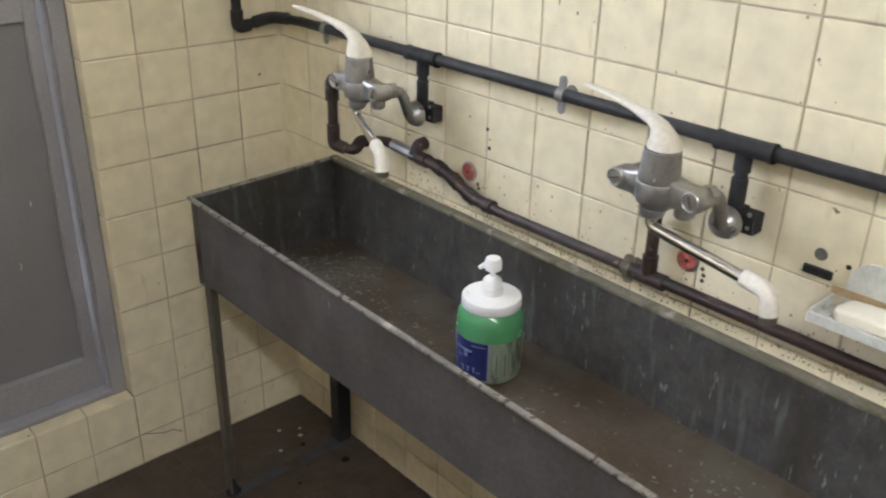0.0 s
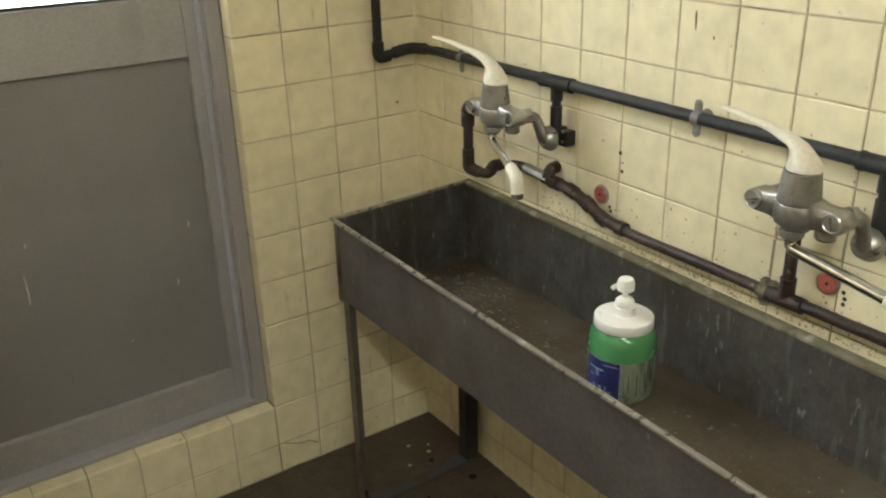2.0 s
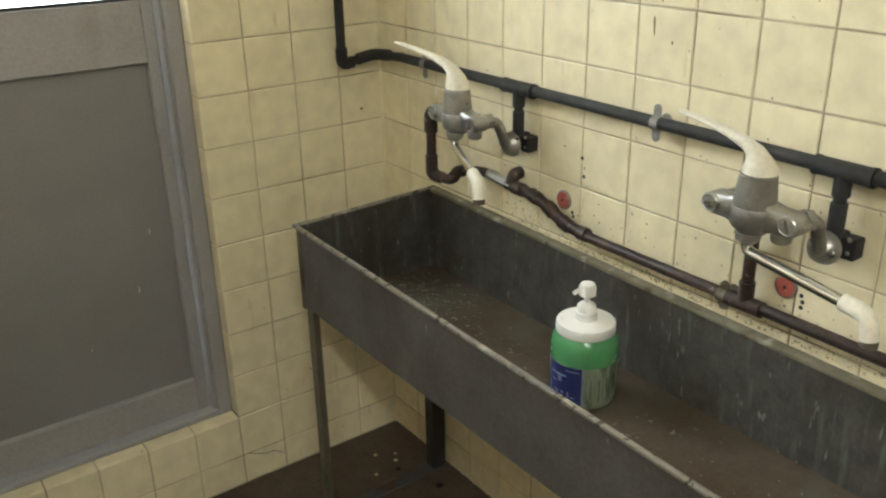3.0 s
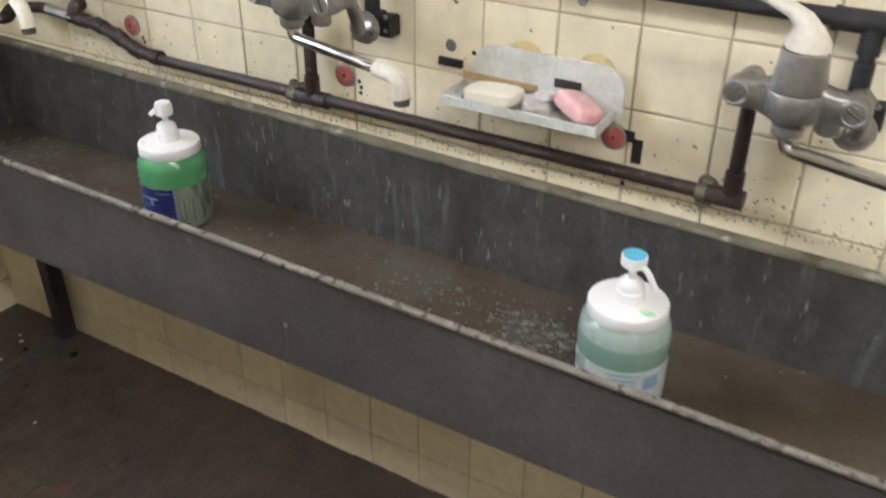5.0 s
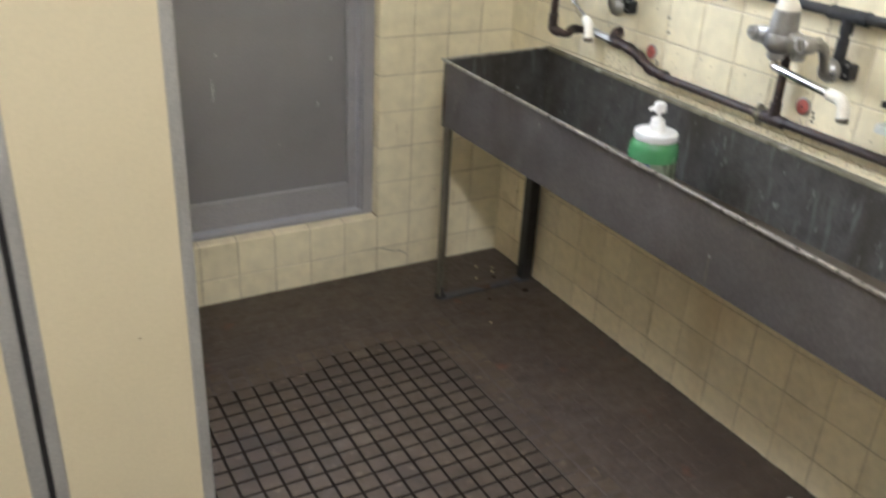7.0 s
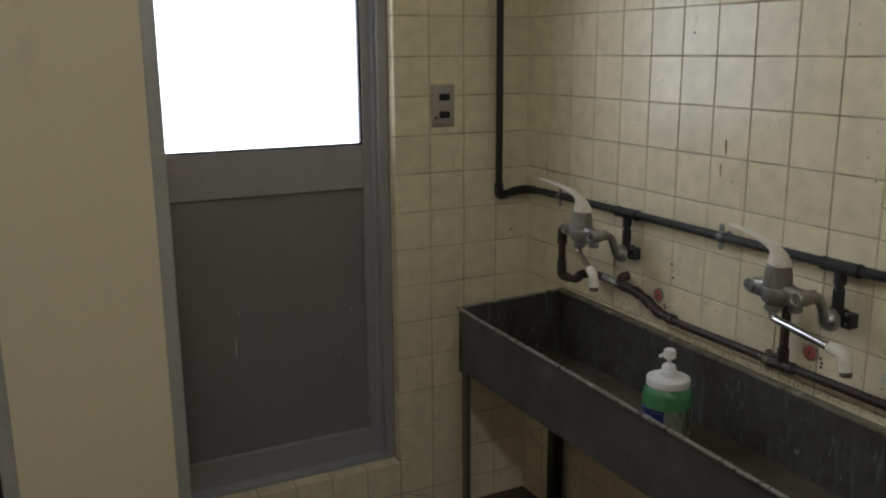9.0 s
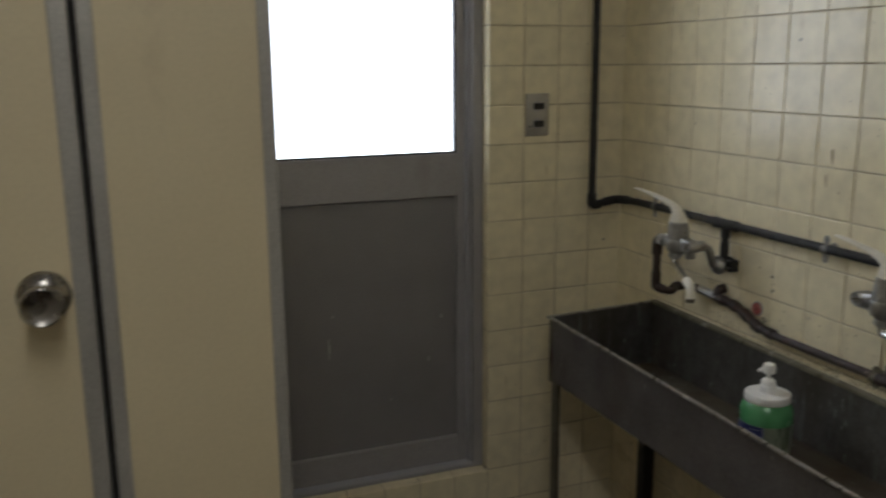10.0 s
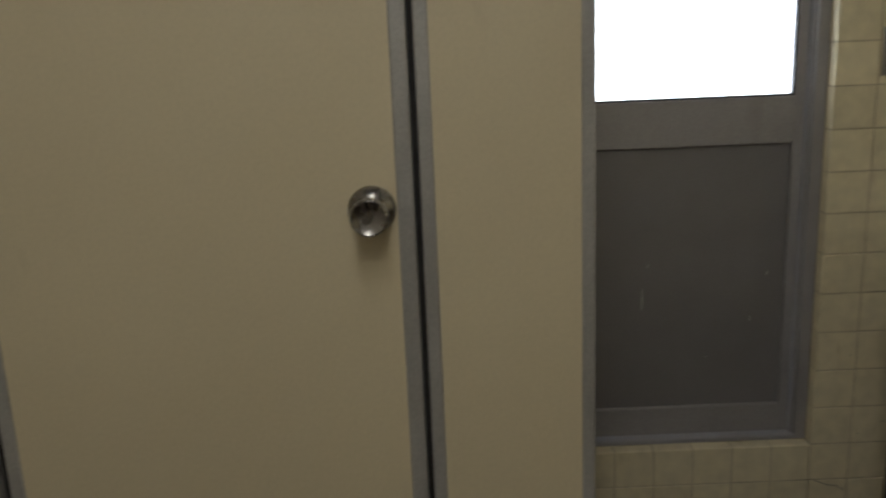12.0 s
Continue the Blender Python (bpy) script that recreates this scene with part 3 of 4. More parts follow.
def drain_line():
    p = thing("return_pipe", (PX, -1.1, LOZ), "rusty brown water pipe running low behind the sink rim", "pipe")
    part("main_run", tube([(PX, -0.66, 0.778), (PX, -0.72, LOZ + 0.002), (PX, -1.70, LOZ)], 0.0094, 0.03), PIPE_BROWN, p, "", True)
    crook = tube([(PX, -0.487, 0.816), (PX, -0.55, 0.815), (PX, -0.60, 0.803), (PX, -0.648, 0.781), (PX, -0.70, 0.777)], 0.0112, 0.025)
    part("crooked_joint", crook, PIPE_BROWN, p, "", True)
    for a, b in (((-0.507, 0.815), (-0.532, 0.815)), ((-0.555, 0.814), (-0.575, 0.809)), ((-0.60, 0.803), (-0.618, 0.794)), ((-0.640, 0.785), (-0.66, 0.779)), ((-0.688, 0.777), (-0.706, 0.777))):
        part("coupling", tube([(PX, a[0], a[1]), (PX, b[0], b[1])], 0.0132, 0), PIPE_BROWN, p, "", True)
    part("union", tube([(PX, -0.43, 0.822), (PX, -0.50, 0.817)], 0.0115, 0, 8), CHROME, p, "grey hexagonal union")
    part("wall_elbow", tube([(PX, -0.497, 0.818), (PX + 0.005, -0.497, 0.836), (0.0, -0.497, 0.838)], 0.0125, 0.008), PIPE_BROWN, p, "", True)
    part("s_bend", tube([(-0.112, -0.357, 0.93), (-0.112, -0.357, 0.823), (-0.09, -0.397, 0.812), (-0.062, -0.376, 0.823), (PX, -0.40, 0.822), (PX, -0.44, 0.822)], 0.0098, 0.022), PIPE_BROWN, p, "", True)
    part("coupling", tube([(-0.112, -0.357, 0.862), (-0.112, -0.357, 0.836)], 0.0122, 0), PIPE_BROWN, p, "", True)
    part("coupling", tube([(-0.112, -0.357, 0.838), (-0.112, -0.357, 0.822), (-0.10, -0.378, 0.816)], 0.0122, 0.012), PIPE_BROWN, p, "", True)
    part("coupling", tube([(-0.082, -0.388, 0.816), (-0.062, -0.377, 0.823), (-0.05, -0.385, 0.823)], 0.0122, 0.012), PIPE_BROWN, p, "", True)
    for y in (-1.036, -1.688):
        part("riser", tube([(PX, y, LOZ), (PX, y, 0.93)], 0.0094, 0), PIPE_BROWN, p, "", True)
        fit_bm = tube([(PX, y + 0.03, LOZ), (PX, y - (0.03 if y > -1.5 else 0.016), LOZ)], 0.0128, 0)
        tube([(PX, y, LOZ), (PX, y, LOZ + 0.036)], 0.012, 0, bm=fit_bm)
        part("tee", fit_bm, PIPE_BROWN, p, "", True)
        part("coupling", tube([(PX, y, 0.908), (PX, y, 0.93)], 0.0128, 0), PIPE_BROWN, p, "", True)
    for y in (-1.000, -1.655):
        clip(p, y, LOZ, RIM_SCUM, 0.024, 0.020)


supply_pipe()
drain_line()


# ---- lever taps ----
def lever_tap(y, lever_tip, spout_tip, z=0.959):
    x = -0.128
    f = thing("lever_tap", (x, y, z), "grey chrome wall mixer tap with white lever and swivel spout", "tap", "lever taps over the sink")
    # body with two arms that end in round screw heads
    bm = lathe((x, y, z - 0.028), (0, 0, 1), [(0, 0.014), (0.003, 0.018), (0.009, 0.0215), (0.012, 0.0270), (0.018, 0.0290), (0.036, 0.0292), (0.040, 0.0280), (0.041, 0.0262)], 32)
    part("body", bm, CHROME, f, "", True)
    for sgn in (1, -1):
        # flat arm, rounded at its end, swelling into the body
        edge = [(0.008, 0.021), (0.022, 0.0195), (0.036, 0.0150)]
        edge += [(0.058 + 0.0148 * math.sin(q), 0.0148 * math.cos(q)) for q in [math.pi * n / 10 for n in range(11)]]
        edge += [(0.036, -0.0150), (0.022, -0.0195), (0.008, -0.021)]
        rings = []
        for dx, shrink in ((-0.0130, 0.0035), (-0.0115, 0.0010), (-0.0095, 0.0), (0.0135, 0.0), (0.0165, 0.0012), (0.018, 0.0035)):
            rings.append([Vector((x + 0.001 + dx, y + sgn * (h - shrink * (h > 0.05)), z + 0.001 + v * (1 - shrink / 0.0148))) for h, v in edge])
        a = rings_to_mesh(rings, None)
        arm = part("arm", a, CHROME, f, "", True)
        ring = lathe((x - 0.011, y + sgn * 0.058, z + 0.003), (-1, 0, 0), [(-0.006, 0.0135), (0.004, 0.0133), (0.0056, 0.0118), (0.0044, 0.0106), (0.0050, 0.004)], 22)
        part("screw_cap", ring, CHROME, arm, "", True)
        slot = box((x - 0.0182, y + sgn * 0.058 - 0.0085, z + 0.0022), (x - 0.0155, y + sgn * 0.058 + 0.0085, z + 0.0042))
        bmesh.ops.rotate(slot, verts=slot.verts, cent=(x, y + sgn * 0.058, z + 0.003), matrix=Matrix.Rotation(sgn * 0.8 + y, 3, "X"))
        part("slot", slot, LEG, arm)
    part("cone", lathe((x, y, z + 0.008), (0, 0, 1), [(0, 0.0250), (0.004, 0.0272), (0.010, 0.0274), (0.042, 0.0242), (0.0455, 0.0240), (0.0468, 0.0226)], 32), CHROME, f, "smooth chrome cone", True)
    # white lever: a collar that sweeps up into a thin blade
    top = Vector((x, y, z + 0.0555))
    tip = Vector(lever_tip)
    out = Vector((tip.x - top.x, tip.y - top.y, 0))
    reach = out.length
    out.normalize()
    side = Vector((-out.y, out.x, 0))
    rise = tip.z - top.z
    rings = []
    for s, h, half_w, half_h in ((-0.001, 0.0, 0.0225, 0.0225), (-0.001, 0.008, 0.0222, 0.0218), (0.002, 0.020, 0.0195, 0.0160), (0.010, 0.032, 0.0142, 0.0104), (0.024, 0.041, 0.0108, 0.0080), (0.050, 0.051, 0.0092, 0.0056), (0.082, 0.060, 0.0085, 0.0042), (0.110, 0.066, 0.0075, 0.0032), (0.124, 0.068, 0.0055, 0.0022)):
        lean = min(1.0, max(0.0, s / 0.026))
        up = (Vector((0, 0, 1)) * lean - out * (1 - lean)).normalized()
        c = top + out * (s * reach / 0.124) + Vector((0, 0, h * rise / 0.068))
        rings.append([c + side * half_w * math.cos(2 * math.pi * k / 20) + up * half_h * math.sin(2 * math.pi * k / 20) for k in range(20)])
    part("lever", rings_to_mesh(rings, None), PLASTIC, f, "yellowed white plastic lever", True)
    part("mark_band", lathe((x, y, z + 0.0545), (0, 0, 1), [(0, 0.0226), (0.0015, 0.0226)], 24), RUBBER, f)
    # feeds to the wall
    back = tube([(x + 0.01, y + 0.056, z), (-0.06, y + 0.058, z - 0.004), (PX, y + 0.062 - 0.0, z - 0.02), (PX, y + 0.062, z - 0.045)], 0.0135, 0.03)
    if y > -0.6:
        back.free()
        back = tube([(x + 0.01, y + 0.060, z), (-0.112, y + 0.085, z - 0.004), (-0.112, -0.357, z - 0.012), (-0.112, -0.357, z - 0.05)], 0.0135, 0.02)
    part("feed", back, CHROME if y < -0.6 else PIPE_BROWN, f, "", True)
    dy = y - 0.054
    part("crank", tube([(x + 0.006, y - 0.056, z + 0.002), (-0.086, y - 0.062, z + 0.002), (-0.070, y - 0.062, z - 0.034), (-0.062, dy - 0.004, z - 0.05), (-0.04, dy - 0.004, z - 0.051)], 0.0098, 0.022), CHROME, f, "", True)
    part("nut", lathe((x + 0.018, y - 0.058, z + 0.002), (1, -0.1, 0), [(0, 0.0150), (0.013, 0.0150)], 6), CHROME, f)
    part("flange", lathe((-0.042, dy - 0.002, z - 0.051), (-1, 0, 0), [(0, 0.0235), (0.004, 0.0235), (0.013, 0.019), (0.019, 0.0115)], 26), CHROME, f, "", True)
    part("stub", lathe((x + 0.012, y - 0.036, z - 0.032), (0, 0, 1), [(0, 0.011), (0.003, 0.0135), (0.024, 0.0135)], 18), CHROME, f, "", True)
    # swivel spout
    b = Vector((x - 0.006, y, z - 0.03))
    tip = Vector(spout_tip)
    knee = b + Vector((0, 0, -0.020))
    way = (tip - knee).normalized()
    part("spout_collar", lathe(b + Vector((0, 0, 0.006)), (0, 0, -1), [(0, 0.0165), (0.008, 0.0165), (0.013, 0.0115)], 20), CHROME, f, "", True)
    part("spout", tube([b, knee, tip - way * 0.01], 0.0078, 0.018), BRIGHT, f, "shiny bent chrome spout", True)
    nose = tube([tip - way * 0.022, tip + way * 0.014, tip + way * 0.020 + Vector((0, 0, -0.028))], 0.0112, 0.018, 16)
    part("spout_end", nose, PLASTIC, f, "white plastic spout end", True)
    part("aerator", lathe(tip + way * 0.020 + Vector((0, 0, -0.027)), (0, 0, -1), [(0, 0.0106), (0.009, 0.0104)], 18), LEG, f, "dull metal aerator", True)


lever_tap(-0.465, (-0.180, -0.345, 1.088), (-0.195, -0.605, 0.893))
lever_tap(-1.10, (-0.14, -0.978, 1.073), (-0.158, -1.272, 0.897))
lever_tap(-1.75, (-0.14, -1.632, 1.064), (-0.158, -1.925, 0.884), 0.947)


# ---- wall caps, plugs and marks ----
def wall_cap(y, z):
    c = thing("round_plug", (0, y, z), "faded red round cap on the tiled wall", "cap", "red wall caps")
    part("ring", lathe((0.0005, y, z), (-1, 0, 0), [(0, 0.0185), (0.003, 0.018), (0.0036, 0.0165)], 22), CHROME, c, "", True)
    part("disc", lathe((0.0005, y, z), (-1, 0, 0), [(0, 0.0150), (0.0048, 0.0148), (0.0056, 0.013)], 22), RED, c, "", True)
    part("centre", lathe((-0.0049, y, z), (-1, 0, 0), [(0, 0.0028), (0.0014, 0.0022)], 10), RUBBER, c)


for y, z in ((-0.621, 0.816), (-1.085, 0.812), (-1.522, 0.809)):
    wall_cap(y, z)
for y, z in ((-0.643, 0.797), (-0.646, 0.790), (-1.110, 0.806), (-1.113, 0.797), (-1.112, 0.788), (-1.541, 0.745), (-0.662, 0.905), (-0.668, 0.872), (-1.308, 0.885)):
    plug = thing("wall_hole", (0, y, z), "small dark screw hole in a tile", "hole", "old screw holes")
    part("plug", lathe((0.0004, y, z), (-1, 0, 0), [(0, 0.0036), (0.0009, 0.0034), (0.0006, 0.002)], 10), RUBBER, plug)
tape = thing("tape_scrap", (0, -1.548, 0.80), "scrap of black tape on the tiles", "tape")
tb = box((-0.0022, -1.562, 0.778), (-0.0001, -1.548, 0.812), 0.0006, 1)
box((-0.0026, -1.550, 0.806), (-0.0001, -1.532, 0.822), 0.0006, 1, bm=tb)
part("strip", tb, RUBBER, tape)
drip = thing("rust_drip", (0, -0.81, 1.17), "brown rust drip stain on a tile", "stain")
for y, z0, z1, w in ((-0.815, 1.186, 1.222, 0.0048), (-0.803, 1.136, 1.166, 0.0034), (-0.84, 1.126, 1.132, 0.003)):
    part("streak", lathe((-0.0002, y, (z0 + z1) / 2), (0, 0.05, 1), [(-(z1 - z0) / 2, 0.0004), (-(z1 - z0) / 4, w * 0.35), (0, w * 0.45), ((z1 - z0) / 4, w * 0.5), ((z1 - z0) / 2, 0.0006)], 8), RUST, drip)


chip = thing("tile_chip", (-0.056, 0, 0.879), "small brown chip in a cream tile", "chip")
part("chip", lathe((-0.056, 0.0006, 0.879), (0, -1, 0), [(0, 0.0032), (0.0012, 0.0028), (0.0010, 0.001)], 9), PIPE_BROWN, chip)
crack = thing("tile_crack", (-0.37, 0, 0.06), "thin dark crack across a cream wall tile", "crack")
part("line", tube([(-0.425, -0.0002, 0.079), (-0.40, -0.0002, 0.069), (-0.385, -0.0002, 0.062), (-0.36, -0.0002, 0.060), (-0.338, -0.0002, 0.044)], 0.0009, 0, 6), PIPE_BROWN, crack)


# ---- soap tray ----
def soap_tray():
    s = thing("soap_tray", (-0.03, -1.42, 0.838), "cloudy acrylic soap tray held by yellow suction cups", "soap dish")
    # back plate with rounded upper corners
    bm = bmesh.new()
    y0, y1, z0, z1, r = -1.316, -1.534, 0.838, 0.907, 0.034
    out = [(y0, z0), (y0, z1 - r)]
    out += [(y0 - r + r * math.cos(a), z1 - r + r * math.sin(a)) for a in [math.pi / 2 * i / 6 for i in range(1, 7)]]
    out += [(y1 + r + r * math.cos(a), z1 - r + r * math.sin(a)) for a in [math.pi / 2 + math.pi / 2 * i / 6 for i in range(7)]]
    out += [(y1, z0)]
    ring0 = [(-0.016, y, z) for y, z in out]
    ring1 = [(-0.012, y, z) for y, z in out]
    part("back_plate", rings_to_mesh([ring0, ring1], bm), ACRYLIC, s)
    part("adhesive_strip", box((-0.0178, -1.415, 0.853), (-0.0158, -1.300, 0.864), 0.0006, 1), SUCTION_OLD, s, "old tan adhesive strip")
    part("peg", box((-0.019, -1.476, 0.867), (-0.0155, -1.438, 0.879), 0.001, 1), RUBBER, s, "black slot bar")
    for y in (-1.386, -1.488):
        part("suction_cup", lathe((-0.0003, y, 0.888), (-1, 0, 0), [(0, 0.028), (0.002, 0.027), (0.007, 0.017), (0.011, 0.008), (0.0125, 0.006)], 24), SUCTION, s, "yellowed suction cup", True)
    tray = box((-0.079, -1.524, 0.836), (-0.016, -1.302, 0.8392), 0.001, 1)
    box((-0.081, -1.524, 0.836), (-0.0775, -1.302, 0.850), 0.001, 1, bm=tray)
    box((-0.0775, -1.5245, 0.836), (-0.016, -1.521, 0.852), 0.001, 1, bm=tray)
    box((-0.0775, -1.305, 0.836), (-0.016, -1.3015, 0.852), 0.001, 1, bm=tray)
    box((-0.082, -1.4195, 0.834), (-0.0765, -1.4145, 0.8515), 0.001, 1, bm=tray)
    for i in range(8):
        y = -1.318 - i * 0.0265
        box((-0.074, y - 0.002, 0.8392), (-0.02, y + 0.002, 0.842), bm=tray)
    part("tray", tray, ACRYLIC, s)


def soap_bar(name, at, size, turn, material, label):
    o = thing(name, at, label, "soap")
    b = bmesh.new()
    bmesh.ops.create_cube(b, size=1)
    bmesh.ops.subdivide_edges(b, edges=b.edges[:], cuts=6, use_grid_fill=True)
    rnd = random.Random(int(abs(at[1]) * 1000))
    for v in b.verts:
        p = v.co * 2
        n4 = (abs(p.x) ** 6 + abs(p.y) ** 6 + abs(p.z) ** 6) ** (1 / 6.0)
        q = p / n4 if n4 > 0 else p
        v.co = Vector((q.x * size[0] / 2, q.y * size[1] / 2, q.z * size[2] / 2 * (1 - 0.18 * q.x * q.x - 0.10 * q.y * q.y)))
        v.co += Vector([rnd.uniform(-1, 1) * 0.0004 for _ in range(3)])
    m = Euler([radians(a) for a in turn]).to_matrix()
    for v in b.verts:
        v.co = m @ v.co + Vector(at)
    part("bar", b, material, o, "", True)


soap_tray()
soap_bar("soap_bar", (-0.049, -1.366, 0.853), (0.080, 0.046, 0.022), (0, 4, 84), SOAP_CREAM, "smooth cream soap bar lying in the tray")
soap_bar("soap_bar", (-0.050, -1.487, 0.860), (0.062, 0.040, 0.026), (14, -12, 60), SOAP_PINK, "pink soap bar tilted in the tray")
soap_bar("soap_scrap", (-0.050, -1.428, 0.850), (0.042, 0.036, 0.017), (0, -8, 30), SOAP_GREY, "grey soft soap scraps in the tray")
soap_bar("soap_scrap", (-0.038, -1.440, 0.860), (0.03, 0.028, 0.014), (14, 10, 70), SOAP_GREY, "small grey soap scrap in the tray")
fix_hole = thing("wall_socket_plug", (0, -1.271, 0.890), "worn grey metal plug in a tile", "plug")
part("disc", lathe((0.0004, -1.271, 0.890), (-1, 0, 0), [(0, 0.009), (0.0016, 0.0085), (0.001, 0.003)], 16), CHROME, fix_hole, "", True)
bar = thing("wall_slot_bar", (0, -1.272, 0.867), "short black bar fixed on the tiles", "bracket")
part("bar", box((-0.006, -1.292, 0.8605), (-0.0001, -1.253, 0.8725), 0.0012, 1), RUBBER, bar)


# ---- soap bottles ----
def soap_bottle(at, green, k):
    """k: height, as a share of the taller bottle's."""
    x, y, z = at
    label = "green liquid soap pump bottle with blue label in the sink" if green else "pale green soap pump bottle with sky-blue pump top in the sink"
    o = thing("soap_bottle", at, label, "soap bottle", "pump bottles in the sink")

    def turned(name, profile, material, parent, note="", seg=40):
        return part(name, lathe(at, (0, 0, 1), [(h * k, r) for h, r in profile], seg), material, parent, note, True)

    def printed(name, a0, a1, z0, z1, material, note="", lift=0.0570, seg=5):
        part(name, arc_sheet((x, y), lift, a0, a1, z + z0 * k, z + z1 * k, 0.0004, seg), material, o, note)

    turned("body", [(0, 0.048), (0.003, 0.052), (0.010, 0.054), (0.045, 0.0555), (0.082, 0.0562)], LABEL_GREY if green else BOTTLE_GREY, o)
    turned("shoulder", [(0.0815, 0.0562), (0.094, 0.0562), (0.108, 0.0555), (0.118, 0.0530), (0.125, 0.0475), (0.129, 0.045)], LIQUID_GREEN if green else BOTTLE_GREY, o, "green soap showing through" if green else "")
    if not green:
        turned("soap_level", [(0.074, 0.0562), (0.078, 0.0567), (0.094, 0.0567), (0.101, 0.0563), (0.103, 0.0556)], LIQUID_PALE, o, "pale green soap level")
    turned("lid", [(0.127, 0.0485), (0.128, 0.0492), (0.1415, 0.0490), (0.1435, 0.0478), (0.1455, 0.036), (0.1465, 0.018)], WHITE, o, "white screw lid")
    pump = turned("pump", [(0.146, 0.0182), (0.160, 0.0180), (0.1612, 0.0168), (0.1618, 0.0162), (0.1700, 0.0155), (0.1735, 0.0125), (0.176, 0.0070), (0.177, 0.0048), (0.196, 0.0046)], WHITE, o, "", 26)
    if green:
        turned("pump_head", [(0.188, 0.0115), (0.190, 0.0140), (0.203, 0.0142), (0.209, 0.0118), (0.2115, 0.006)], WHITE, pump, "", 24)
        ang = radians(128)
    else:
        turned("pump_head", [(0.194, 0.0135), (0.196, 0.0152), (0.207, 0.0155), (0.209, 0.0150)], WHITE, pump, "", 24)
        turned("pump_cap", [(0.2085, 0.0140), (0.2100, 0.0138)], PUMP_BLUE, pump, "sky-blue disc", 24)
        ang = radians(248)
    w = Vector((math.cos(ang), math.sin(ang), 0))
    c = Vector(at) + Vector((0, 0, 0.198 * k))
    length = 0.022 if green else 0.036
    part("spout", tube([c + w * 0.008, c + w * length * 0.6 + Vector((0, 0, -0.002)), c + w * length + Vector((0, 0, -0.009 if green else -0.020))], 0.0038, 0.012, 10), WHITE, pump, "", True)
    if green:
        a0, a1 = radians(150), radians(222)
        part("label", arc_sheet((x, y), 0.0560, a0, a1, z + 0.012, z + 0.0805 * k, 0.0008), LABEL_BLUE, o, "dark blue label")
        printed("label_edge", a1, a1 + 0.05, 0.012, 0.0805, INK_PALE, "", 0.0563)
        for k2, (t0, t1, h0, h1) in enumerate(((0.16, 0.62, 0.061, 0.064), (0.40, 0.50, 0.050, 0.061), (0.20, 0.34, 0.047, 0.050), (0.10, 0.14, 0.030, 0.040), (0.30, 0.40, 0.030, 0.032), (0.36, 0.40, 0.022, 0.030), (0.48, 0.58, 0.031, 0.033), (0.52, 0.55, 0.022, 0.031), (0.66, 0.70, 0.024, 0.034), (0.74, 0.84, 0.024, 0.0262), (0.60, 0.94, 0.073, 0.0745))):
            printed("print_bar", a0 + (a1 - a0) * t0, a0 + (a1 - a0) * t1, h0, h1, INK_PALE if k2 else INK_BLUE)
        for k2 in range(7):
            printed("print_bar", a1 + 0.12 + 0.13 * k2, a1 + 0.135 + 0.13 * k2 + 0.02 * (k2 % 2), 0.018 + 0.007 * (k2 % 3), 0.070 - 0.009 * (k2 % 2), LABEL_DARK, "", 0.0563, 3)
    else:
        part("label", arc_sheet((x, y), 0.0562, radians(150), radians(290), z + 0.010, z + 0.0725 * k, 0.0006), LABEL_PALE, o, "pale worn label")
        for k2 in range(7):
            h = 0.066 - k2 * 0.0075
            printed("print_bar", radians(180 + 2 * (k2 % 2)), radians(222 - 3 * (k2 % 3)), h, h + 0.0026, INK_BLUE, "", 0.0568)
        printed("print_box", radians(228), radians(250), 0.044, 0.064, INK_BLUE, "faded blue print block", 0.0568)
        blob = bmesh.new()
        bmesh.ops.create_icosphere(blob, subdivisions=2, radius=1)
        for v in blob.verts:
            q = v.co
            v.co = Vector((x - 0.020 + q.x * 0.006, y - 0.030 + q.y * (0.010 + 0.003 * q.x), z + (0.1458 + q.z * 0.0009) * k))
        part("splash", blob, SPLASH, o, "light green soap splash", True)


soap_bottle((-0.136, -0.822, 0.5495), True, 1.0)
soap_bottle((-0.177, -1.622, 0.5495), False, 0.955)


# ---- toilet stall ----
YP = -1.05
GX, EX = -1.478, -1.232


